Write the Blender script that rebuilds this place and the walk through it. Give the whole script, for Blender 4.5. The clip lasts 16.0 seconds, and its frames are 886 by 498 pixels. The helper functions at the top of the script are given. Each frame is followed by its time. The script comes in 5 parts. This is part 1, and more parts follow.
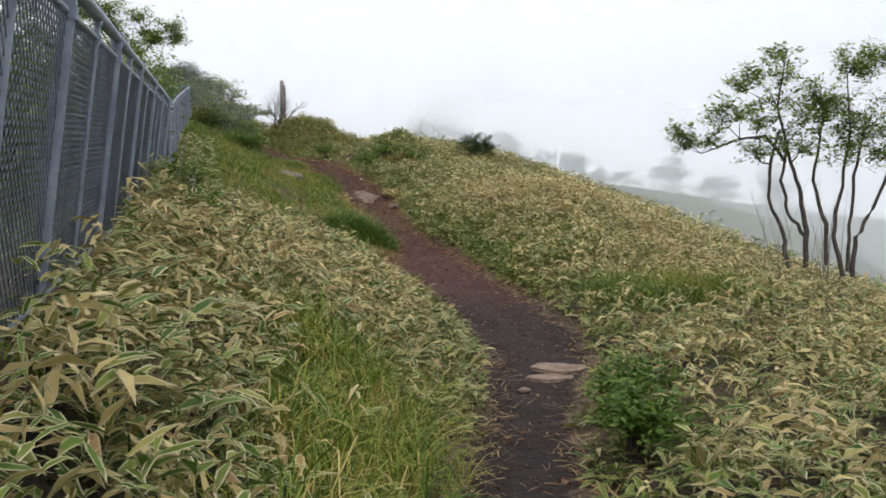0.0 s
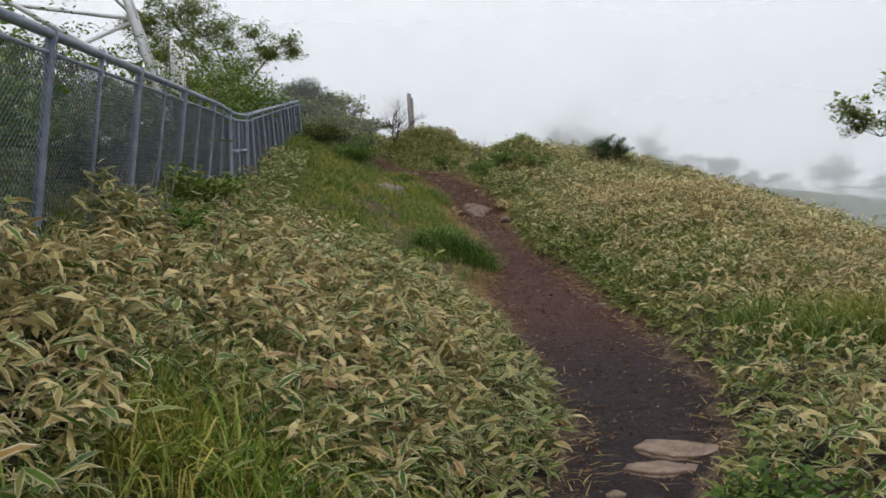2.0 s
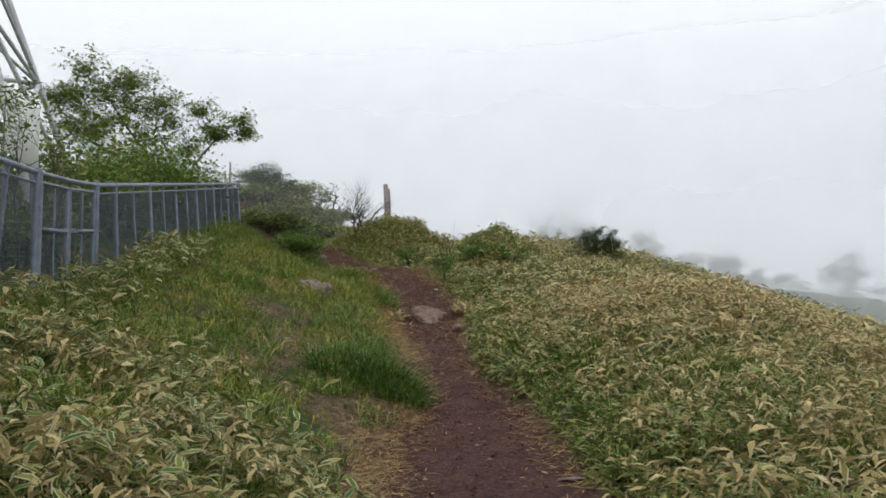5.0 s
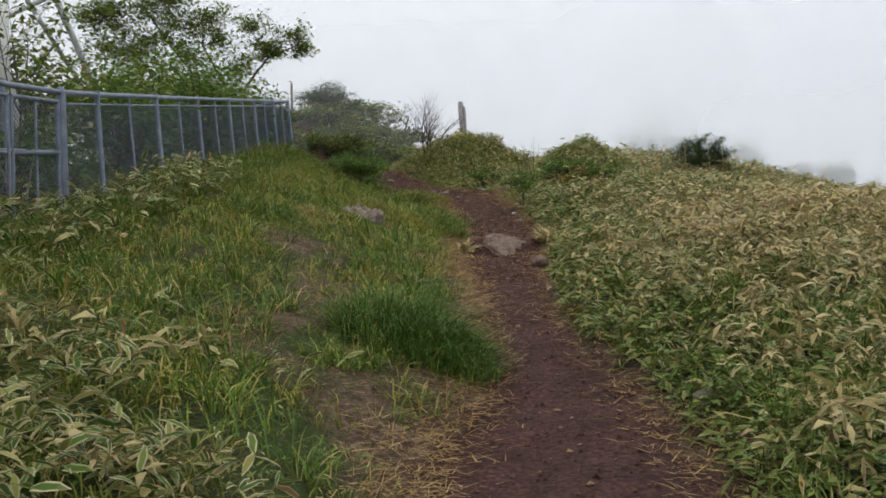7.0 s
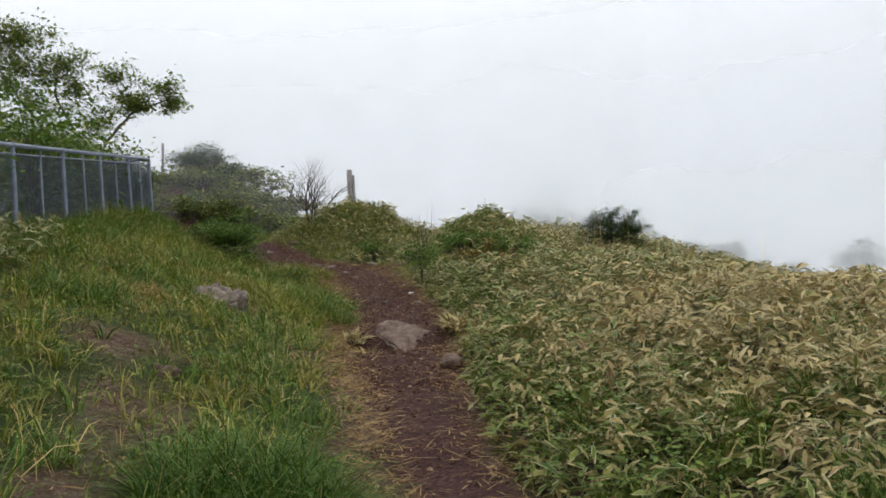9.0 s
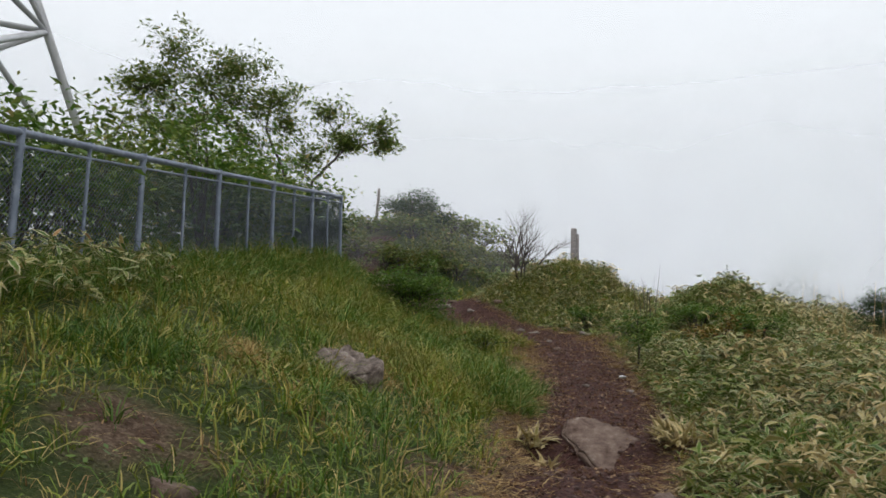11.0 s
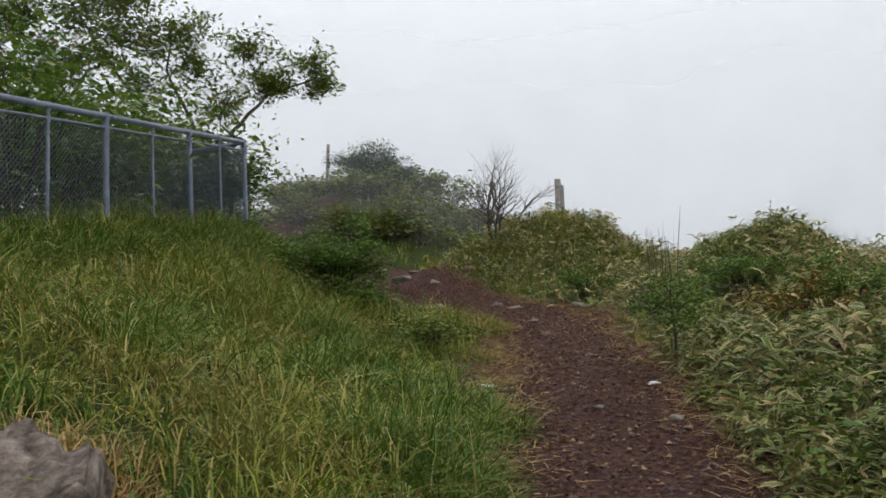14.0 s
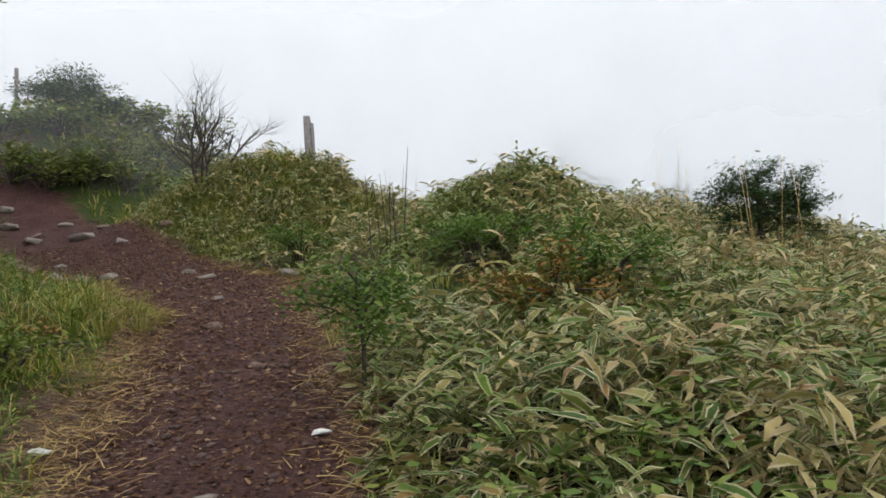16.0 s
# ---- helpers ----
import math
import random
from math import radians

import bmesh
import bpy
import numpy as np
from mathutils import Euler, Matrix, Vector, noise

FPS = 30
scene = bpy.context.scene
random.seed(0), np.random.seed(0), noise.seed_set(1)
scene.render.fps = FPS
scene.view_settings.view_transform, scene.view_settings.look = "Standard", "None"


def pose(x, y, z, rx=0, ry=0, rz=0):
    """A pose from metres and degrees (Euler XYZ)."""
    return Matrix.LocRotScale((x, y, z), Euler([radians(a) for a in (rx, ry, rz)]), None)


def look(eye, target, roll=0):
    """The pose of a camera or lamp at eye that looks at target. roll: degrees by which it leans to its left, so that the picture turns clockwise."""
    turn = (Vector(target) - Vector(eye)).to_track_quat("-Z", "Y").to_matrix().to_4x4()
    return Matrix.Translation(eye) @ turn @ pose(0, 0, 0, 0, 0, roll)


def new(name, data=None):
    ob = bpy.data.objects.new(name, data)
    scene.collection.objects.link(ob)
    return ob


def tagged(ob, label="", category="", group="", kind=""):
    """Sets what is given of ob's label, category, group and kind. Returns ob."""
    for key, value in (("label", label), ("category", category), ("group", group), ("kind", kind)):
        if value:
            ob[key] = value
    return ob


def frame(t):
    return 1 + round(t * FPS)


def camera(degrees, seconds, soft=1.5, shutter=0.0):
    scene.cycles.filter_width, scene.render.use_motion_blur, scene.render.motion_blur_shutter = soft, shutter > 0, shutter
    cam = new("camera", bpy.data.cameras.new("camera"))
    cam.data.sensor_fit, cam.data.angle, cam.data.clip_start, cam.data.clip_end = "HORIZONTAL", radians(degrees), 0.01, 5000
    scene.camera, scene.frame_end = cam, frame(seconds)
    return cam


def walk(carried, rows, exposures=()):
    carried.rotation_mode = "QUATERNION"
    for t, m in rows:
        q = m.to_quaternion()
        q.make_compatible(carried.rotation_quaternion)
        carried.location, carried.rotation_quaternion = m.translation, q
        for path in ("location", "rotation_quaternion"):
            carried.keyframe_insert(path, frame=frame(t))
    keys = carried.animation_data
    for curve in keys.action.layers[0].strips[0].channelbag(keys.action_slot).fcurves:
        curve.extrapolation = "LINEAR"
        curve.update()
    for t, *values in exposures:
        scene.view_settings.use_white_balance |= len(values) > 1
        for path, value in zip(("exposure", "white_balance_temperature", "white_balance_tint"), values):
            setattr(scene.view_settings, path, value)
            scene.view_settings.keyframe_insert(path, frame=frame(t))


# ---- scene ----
cam = camera(52.2, 16.0, 1.65)
METRES, EYE, TILT, LEAN, TURN = 22.0, 1.5, 0.0, 0.6, 0.0
ROWS = [
    (0.0, 0.0, 0.0, 0.0, 0.0, 0.0, 0.0),
    (0.5, 0.0107, 0.0271, 0.0034, 0.38, 0.87, 0.92),
    (1.0, 0.0182, 0.0534, 0.0054, 5.36, -0.69, 0.56),
    (1.5, 0.0234, 0.082, 0.0044, 6.07, -0.13, 0.05),
    (2.0, 0.0265, 0.114, 0.0045, 9.4, 0.97, 1.35),
    (2.5, 0.0237, 0.1461, 0.0061, 7.68, 1.72, 1.83),
    (3.0, 0.0247, 0.1784, 0.0082, 10.88, 2.74, 2.94),
    (5.5, 0.0407, 0.3327, 0.0217, 8.94, 7.49, 0.56),
    (6.0, 0.0416, 0.3645, 0.0235, 13.93, 6.58, -0.05),
    (6.5, 0.0321, 0.3958, 0.0265, 15.97, 5.98, -0.5),
    (7.0, 0.0227, 0.4263, 0.0299, 14.6, 2.51, 2.21),
    (7.5, 0.0082, 0.4555, 0.0319, 10.62, 2.83, 2.18),
    (8.0, 0.0008, 0.4808, 0.0362, 6.44, 4.85, 3.0),
    (10.5, -0.0104, 0.6294, 0.0555, 16.24, 8.63, -2.81),
    (11.0, -0.0161, 0.6613, 0.0606, 21.12, 10.58, -4.03),
    (11.5, -0.0176, 0.6913, 0.0654, 21.8, 11.46, -3.48),
    (12.0, -0.0245, 0.723, 0.0672, 21.88, 9.63, -2.76),
    (12.5, -0.03, 0.7536, 0.072, 22.24, 10.67, -1.87),
    (13.0, -0.0441, 0.7838, 0.0762, 27.32, 11.15, -2.27),
    (13.5, -0.0539, 0.813, 0.0822, 21.29, 10.98, 0.02),
    (14.0, -0.0621, 0.844, 0.0885, 20.8, 8.44, -0.29),
    (14.5, -0.0669, 0.8746, 0.0947, 15.04, 6.18, 1.92),
    (15.0, -0.0651, 0.9057, 0.0991, 13.53, 3.03, 2.44),
    (15.5, -0.0639, 0.9359, 0.1043, 11.91, 4.4, 0.5),
    (16.0, -0.0564, 0.9657, 0.1109, 6.68, 4.44, 2.08),
]
EXPOSURES = [(0, .42), (.5, .22), (1, .13), (1.5, .19), (2, .15), (2.5, .03), (3, .02), (5.5, .14), (6, .07), (6.5, .04), (7, .12), (7.5, .5), (8, .18), (10.5, .13), (11, .02), (12, .04), (12.5, .06), (13, .01), (14, .02), (14.5, -.13), (15, .0), (15.5, .09), (16, .26)]
walk(cam, [(t, pose(0, 0, EYE, TILT, LEAN, TURN) @ pose(METRES * x, METRES * y, METRES * z, 90 + pitch, roll, yaw)) for t, x, y, z, yaw, pitch, roll in ROWS],
     EXPOSURES)
# ---------------------------------------------------------------- world and light
world = bpy.data.worlds.new("overcast_sky")
scene.world = world
world.use_nodes = True
wn, wl = world.node_tree.nodes, world.node_tree.links
wn.clear()
w_sky = wn.new("ShaderNodeTexSky")
w_sky.sky_type, w_sky.sun_disc = "NISHITA", False
w_sky.sun_elevation, w_sky.sun_rotation = radians(62), radians(150)
w_sky.air_density, w_sky.dust_density = 1.0, 6.0
w_hsv = wn.new("ShaderNodeHueSaturation")
w_hsv.inputs["Saturation"].default_value = 0.12
w_hsv.inputs["Value"].default_value = 0.09
w_mix = wn.new("ShaderNodeMix")
w_mix.data_type = "RGBA"
w_mix.inputs["Factor"].default_value = 0.85
w_mix.inputs["B"].default_value = (1.0, 1.05, 1.11, 1)
w_bg = wn.new("ShaderNodeBackground")
w_bg.inputs["Strength"].default_value = 1.0
w_out = wn.new("ShaderNodeOutputWorld")
wl.new(w_sky.outputs["Color"], w_hsv.inputs["Color"])
wl.new(w_hsv.outputs["Color"], w_mix.inputs["A"])
wl.new(w_mix.outputs["Result"], w_bg.inputs["Color"])
wl.new(w_bg.outputs["Background"], w_out.inputs["Surface"])

sun_data = bpy.data.lights.new("sun", "SUN")
sun_data.energy, sun_data.angle, sun_data.color = 0.6, radians(45), (1.0, 0.97, 0.92)
sun = new("sun", sun_data)
sun.matrix_world = look((0, 0, 40), (-14, 20, 0))


# ---------------------------------------------------------------- the lie of the land
PATH_Y = (-60, 0, 5, 9, 12, 14.5, 16.3, 18.2, 22, 26, 30.6, 33.5, 40, 60, 90)
PATH_Z = (-5, 0, .12, .42, .84, 1.2, 1.55, 2.05, 2.8, 3.6, 4.5, 5.15, 5.9, 7.0, 5.0)
LINE_Y = (-60, 0, 5, 7.4, 9, 10.6, 12.5, 14.2, 15.1, 16.2, 17.7, 19.9, 22.9, 26.1, 28.1, 30.4, 32, 33.3, 34.7, 40)
LINE_X = (-2, .3, .42, .72, .95, .70, .26, -.16, -.25, -.5, -.95, -1.5, -2.05, -3.0, -3.65, -4.85, -6.75, -8.4, -9.7, -14)
WIDE = (.8, .8, .6, .7, 1.0, 1.3, 1.55, 1.45, 1.15, .85, .6, .95, 1.25, 1.2, 1.3, 1.9, 2.6, 3.2, 3.2, 1.6)
FENCE_LINE_Y = (-60, 0, 16.6, 21.5, 28.6, 60)
FENCE_LINE_X = (-8, -.565, -4.94, -6.22, -7.95, -14)
FENCE_Y = (-60, 0, 3.5, 6.2, 8.5, 12, 16.7, 21.5, 28, 30.5, 33, 60)
FENCE_RISE = (1.0, 1.0, 1.22, 1.42, 1.58, 1.52, 1.36, 1.44, 1.5, 1.05, .6, .5)


def knots(v, ks, vs):
    """Smoothly interpolated values."""
    k, s = np.asarray(ks, float), np.asarray(vs, float)
    return (np.interp(v - .5, k, s) + 2 * np.interp(v, k, s) + np.interp(v + .5, k, s)) / 4


def fence_x(y):
    return np.interp(y, FENCE_LINE_Y, FENCE_LINE_X)


def bell(x, y, cx, cy, sx, sy, h):
    return h * np.exp(-((x - cx) / sx) ** 2 - ((y - cy) / sy) ** 2)


def lumps(x, y, scale, seed):
    """Cheap smooth noise in -1 .. 1, from crossing waves."""
    r = np.random.RandomState(seed)
    out = 0
    for i in range(7):
        a, p, f = r.rand() * 6.283, r.rand() * 6.283, (0.6 + 1.1 * r.rand()) / scale
        out = out + np.sin((x * math.cos(a) + y * math.sin(a)) * f * 6.283 + p)
    return out / 4.2


def off_path(x, y):
    """Metres outside the trodden path's edge (negative on it), left side and right side alike."""
    ragged = .09 * lumps(x, y, .8, 61) + .04 * lumps(x, y, .3, 62)
    return np.abs(x - knots(y, LINE_Y, LINE_X)) - knots(y, LINE_Y, WIDE) / 2 + ragged


def height(x, y):
    x, y = np.asarray(x, float), np.asarray(y, float)
    c, w = knots(y, LINE_Y, LINE_X), knots(y, LINE_Y, WIDE) / 2
    z = knots(y, PATH_Y, PATH_Z)
    left = np.maximum(0, c - w - x)
    room = np.maximum(1.2, c - w - fence_x(np.minimum(y, 33)))
    s = left / room
    rise = knots(y, FENCE_Y, FENCE_RISE)
    bank = np.where(s < 1, np.minimum(s, 1) ** np.interp(y, (22.5, 26), (.85, 1.8)), 1 + .06 * np.minimum(s - 1, 12))
    z = z + rise * bank * np.where(y > 31, np.exp(-((y - 31) / 5) ** 2), 1)
    right = np.maximum(0, x - np.maximum(c, -4.6) - w)
    drop = np.maximum(0, right - 2.3)
    z = z + .13 * (1 - np.exp(-right / .25)) + .03 * np.minimum(right, 3)
    z = z - .17 * np.minimum(drop, 3) - .36 * np.clip(drop - 3, 0, 60)
    z = z + bell(x, y, 2.4, 19.0, 1.6, 2.5, .12)              # swell of bamboo grass
    z = z + bell(x, y, 2.6, 20.4, 1.2, 1.9, .24)              # crest of the swell
    z = z - bell(x, y, -2.02, 21.5, .36, .3, .42) - bell(x, y, -1.55, 21.3, .35, .3, .08)   # hollow under a boulder
    z = z + bell(x, y, -4.55, 27.6, .7, .55, .18) + bell(x, y, -4.25, 26.0, .5, .45, .12)
    z = z + bell(x, y, -1.45, 30.2, .95, 1.2, .7)            # small mound
    z = z + bell(x, y, -5.3, 34.4, 1.85, 1.2, 1.2)             # mound behind it
    z = z + bell(x, y, -12.0, 41.0, 4.0, 5.0, 3.2)           # hump that carries the pine
    far = np.clip((y - 42) / 12, 0, 1)
    far = far * far * (3 - 2 * far)
    ridge = 6.8 - .13 * np.maximum(x + 2, 0) - .05 * np.maximum(-14 - x, 0) + bell(x, y, -10.4, 51, 3.2, 6, 2.0)
    z = z + far * (x > -40) * (ridge - z) * np.clip((100 - y) / 30, 0, 1)
    near = np.clip(1.2 - off_path(x, y), 0, 1)
    z = z + lumps(x, y, 2.6, 3) * .06 * (1 - .7 * near) + lumps(x, y, .7, 4) * .018
    far = np.hypot(x, y - 20)
    z = z + np.where(far > 45, lumps(x, y, 31, 5) * np.clip((far - 45) / 20, 0, 1) * 1.2, 0)
    return z - np.clip((far - 70) / 120, 0, 1) ** 1.5 * 30


# ---------------------------------------------------------------- materials
def material(name, rough=.8, metal=0.0, spec=.3):
    m = bpy.data.materials.new(name)
    m.use_nodes = True
    nt = m.node_tree
    b = nt.nodes["Principled BSDF"]
    b.inputs["Roughness"].default_value, b.inputs["Metallic"].default_value = rough, metal
    b.inputs["Specular IOR Level"].default_value = spec
    return m, nt, b


def node(nt, kind, **values):
    n = nt.nodes.new(kind)
    for k, v in values.items():
        n.inputs[k].default_value = v
    return n


def ramp(nt, source, stops):
    r = nt.nodes.new("ShaderNodeValToRGB")
    while len(r.color_ramp.elements) < len(stops):
        r.color_ramp.elements.new(.5)
    for e, (p, c) in zip(r.color_ramp.elements, stops):
        e.position, e.color = p, (*c, 1)
    nt.links.new(source, r.inputs["Fac"])
    return r.outputs["Color"]


def noise_tex(nt, scale, detail=4, rough=.6, coord="Object"):
    tc = nt.nodes.new("ShaderNodeTexCoord")
    n = node(nt, "ShaderNodeTexNoise", Scale=scale, Detail=detail, Roughness=rough)
    nt.links.new(tc.outputs[coord], n.inputs["Vector"])
    return n.outputs["Fac"]


def mix_rgb(nt, fac, a, b, mode="MIX"):
    n = nt.nodes.new("ShaderNodeMix")
    n.data_type, n.blend_type = "RGBA", mode
    for key, v in (("Factor", fac), ("A", a), ("B", b)):
        if hasattr(v, "is_linked"):
            nt.links.new(v, n.inputs[key])
        else:
            n.inputs[key].default_value = v
    return n.outputs["Result"]


def maths(nt, op, a, b=0.0):
    n = nt.nodes.new("ShaderNodeMath")
    n.operation = op
    for i, v in ((0, a), (1, b)):
        if hasattr(v, "is_linked"):
            nt.links.new(v, n.inputs[i])
        else:
            n.inputs[i].default_value = v
    return n.outputs[0]


def bump(nt, b, source, strength, distance=.02):
    n = node(nt, "ShaderNodeBump", Strength=strength, Distance=distance)
    nt.links.new(source, n.inputs["Height"])
    nt.links.new(n.outputs["Normal"], b.inputs["Normal"])


def random_of(nt, single=False):
    if single:
        return nt.nodes.new("ShaderNodeObjectInfo").outputs["Random"]
    return nt.nodes.new("ShaderNodeNewGeometry").outputs["Random Per Island"]


def leafy(name, stops, margin=None, rough=.55, through_light=.17, single=False, dry_patch=None):
    """A leaf's colour by a random number, with a pale margin where it has one."""
    m, nt, b = material(name, rough, 0, .25)
    col = ramp(nt, random_of(nt, single), [(p, (a * 1.36, g * 1.23, c * .86)) for p, (a, g, c) in stops])
    big = noise_tex(nt, 1.3, 3)
    if dry_patch:
        col = mix_rgb(nt, ramp(nt, big, [(.42, (0, 0, 0)), (.62, (1, 1, 1))]), col, mix_rgb(nt, .55, col, (*dry_patch, 1)))
    col = mix_rgb(nt, maths(nt, "MULTIPLY", noise_tex(nt, 40, 2), .5), col, mix_rgb(nt, 1.0, col, (.6, .6, .55, 1), "MULTIPLY"))
    if margin:
        uv = nt.nodes.new("ShaderNodeUVMap")
        sep = nt.nodes.new("ShaderNodeSeparateXYZ")
        nt.links.new(uv.outputs["UV"], sep.inputs[0])
        edge = maths(nt, "ABSOLUTE", maths(nt, "SUBTRACT", sep.outputs[0], .5))
        edge = maths(nt, "ADD", edge, maths(nt, "MULTIPLY", maths(nt, "SUBTRACT", noise_tex(nt, 60, 2), .5), .16))
        vein = node(nt, "ShaderNodeTexWave", Scale=5.0, Distortion=.6, Detail=1.0)
        nt.links.new(uv.outputs["UV"], vein.inputs["Vector"])
        col = mix_rgb(nt, maths(nt, "MULTIPLY", vein.outputs["Fac"], .30), col, mix_rgb(nt, 1.0, col, (.62, .66, .6, 1), "MULTIPLY"))
        tip = maths(nt, "ADD", sep.outputs[1], maths(nt, "MULTIPLY", maths(nt, "SUBTRACT", noise_tex(nt, 22, 3), .5), .9))
        col = mix_rgb(nt, maths(nt, "MULTIPLY", ramp(nt, tip, [(.62, (0, 0, 0)), (.95, (1, 1, 1))]), .7), col, (.34, .25, .15, 1))
        bump(nt, b, maths(nt, "ADD", vein.outputs["Fac"], maths(nt, "MULTIPLY", noise_tex(nt, 35, 2), 2.0)), .5, .006)
        mask = ramp(nt, edge, [(.27, (0, 0, 0)), (.38, (1, 1, 1))])
        some = nt.nodes.new("ShaderNodeMath")
        some.operation = "FRACT"
        nt.links.new(maths(nt, "MULTIPLY", random_of(nt, single), 37.7), some.inputs[0])
        mask = maths(nt, "MULTIPLY", mask, maths(nt, "ADD", maths(nt, "MULTIPLY", some.outputs[0], .65), .35))
        col = mix_rgb(nt, mask, col, (*margin, 1))
    nt.links.new(col, b.inputs["Base Color"])
    t = nt.nodes.new("ShaderNodeBsdfTranslucent")
    nt.links.new(col, t.inputs["Color"])
    s = nt.nodes.new("ShaderNodeMixShader")
    s.inputs[0].default_value = through_light
    nt.links.new(b.outputs[0], s.inputs[1])
    nt.links.new(t.outputs[0], s.inputs[2])
    nt.links.new(s.outputs[0], nt.nodes["Material Output"].inputs["Surface"])
    return m


SASA_STOPS = [(0, (.035, .085, .016)), (.35, (.075, .15, .028)), (.6, (.14, .205, .05)), (.8, (.24, .265, .10)), (.93, (.38, .35, .18)), (1, (.32, .18, .09))]
DRY_STOPS = [(0, (.21, .205, .085)), (.3, (.34, .295, .15)), (.6, (.46, .39, .23)), (.88, (.58, .50, .33)), (.95, (.58, .52, .38)), (1, (.22, .12, .07))]
SASA = leafy("bamboo_grass_leaf", SASA_STOPS, margin=(.68, .60, .38))
SASA_DRY = leafy("bamboo_grass_withered", DRY_STOPS, margin=(.60, .51, .32))
SASA_PALE = leafy("bamboo_grass_bleached", [(0, (.24, .235, .11)), (.35, (.38, .345, .20)), (.75, (.50, .45, .30)), (1, (.60, .55, .41))], margin=(.66, .60, .45))
SASA_GREEN = leafy("bamboo_grass_green", [(0, (.06, .125, .022)), (.4, (.11, .19, .038)), (.8, (.19, .25, .07)), (1, (.36, .32, .15))], margin=(.42, .42, .20))
SASA_SINGLE = leafy("bamboo_grass_leaf_near", SASA_STOPS, margin=(.64, .56, .34), single=True)
WEED = leafy("broad_weed", [(0, (.042, .09, .018)), (.6, (.09, .155, .03)), (1, (.16, .21, .05))], rough=.5)
GRASS = leafy("meadow_grass", [(0, (.05, .12, .013)), (.35, (.112, .19, .024)), (.65, (.205, .245, .044)), (.86, (.32, .275, .095)), (1, (.46, .40, .22))], dry_patch=(.25, .22, .06))
LUSH = leafy("lush_grass", [(0, (.035, .085, .015)), (.55, (.078, .155, .027)), (.85, (.15, .215, .045)), (.95, (.34, .31, .15)), (1, (.46, .38, .24))])
DEEP = leafy("deep_green_grass", [(0, (.022, .066, .013)), (.6, (.058, .135, .025)), (.93, (.13, .20, .045)), (1, (.36, .30, .16))])
STRAW = leafy("dry_straw", [(0, (.30, .21, .11)), (.5, (.42, .33, .19)), (1, (.26, .16, .10))])
BROAD = leafy("tree_leaf", [(0, (.075, .125, .04)), (.5, (.12, .185, .06)), (.9, (.18, .23, .08)), (1, (.28, .24, .12))], rough=.5, through_light=.3)
HUMP_LEAF = leafy("hump_bush_leaf", [(0, (.055, .085, .028)), (.5, (.10, .135, .045)), (.9, (.17, .185, .07)), (1, (.26, .22, .12))], rough=.6, through_light=.3)
MIST_LEAF = leafy("far_tree_leaf", [(0, (.05, .075, .03)), (.6, (.085, .12, .045)), (1, (.14, .16, .07))], rough=.7, through_light=.1)
YELLOWGREEN = leafy("fresh_leaf", [(0, (.05, .095, .02)), (.6, (.095, .155, .03)), (1, (.175, .205, .055))], rough=.5, through_light=.28)
DARKLEAF = leafy("dark_shrub_leaf", [(0, (.04, .095, .024)), (.6, (.08, .155, .036)), (1, (.14, .21, .055))], rough=.5, through_light=.4)
NEEDLE = leafy("pine_needle", [(0, (.016, .045, .016)), (.7, (.03, .07, .022)), (1, (.06, .09, .03))])
REDDISH = leafy("rusty_leaf", [(0, (.08, .12, .03)), (.5, (.16, .15, .045)), (1, (.26, .12, .05))])


def plain(name, stops, scale, rough=.85, metal=0.0, relief=.4, relief_scale=None, distance=.01, spec=.3):
    m, nt, b = material(name, rough, metal, spec)
    a = noise_tex(nt, scale, 6, .65)
    nt.links.new(ramp(nt, a, stops), b.inputs["Base Color"])
    bump(nt, b, noise_tex(nt, relief_scale or scale * 4, 5, .7), relief, distance)
    return m


BARK = plain("bark", [(.3, (.035, .028, .024)), (.7, (.11, .09, .075))], 9, .9, relief=.7)
BARK_GREY = plain("weathered_twig", [(.3, (.09, .08, .075)), (.7, (.22, .20, .18))], 9, .9, relief=.6)
STEEL = plain("galvanised_steel", [(.3, (.10, .118, .155)), (.55, (.155, .18, .225)), (.75, (.24, .265, .31))], 7, .5, .2, .15, 60, .003)
WIRE = plain("chain_link_wire", [(.3, (.075, .088, .12)), (.7, (.16, .18, .225))], 5, .55, .2, .1, 60, .002)
TOWER_PAINT = plain("weathered_white_steel", [(.3, (.44, .44, .45)), (.7, (.64, .64, .65))], 3, .6, .1, .15, 40, .003)
SIGN_WHITE = plain("sign_enamel", [(.3, (.60, .60, .55)), (.7, (.70, .69, .63))], 4, .5, 0, .05, 30, .002)
INK = plain("sign_ink", [(.3, (.36, .38, .40)), (.7, (.48, .50, .51))], 9, .6, 0, .05)
POST_WOOD = plain("grey_post_wood", [(.3, (.13, .11, .105)), (.7, (.27, .235, .22))], 6, .9, relief=.6)
ROCK = plain("pinkish_rock", [(.3, (.07, .042, .030)), (.45, (.15, .10, .078)), (.6, (.21, .15, .118)), (.74, (.34, .27, .225))], 12, .9, relief=1.0, relief_scale=22, distance=.03)
PALE_ROCK = plain("pale_stone", [(.25, (.11, .09, .075)), (.5, (.21, .175, .15)), (.75, (.33, .285, .25))], 9, .9, relief=.7, relief_scale=30)
BOULDER = plain("mottled_boulder", [(.3, (.055, .042, .034)), (.44, (.13, .10, .083)), (.57, (.24, .19, .16)), (.72, (.40, .345, .31))], 13, .92, relief=1.0, relief_scale=26, distance=.03)
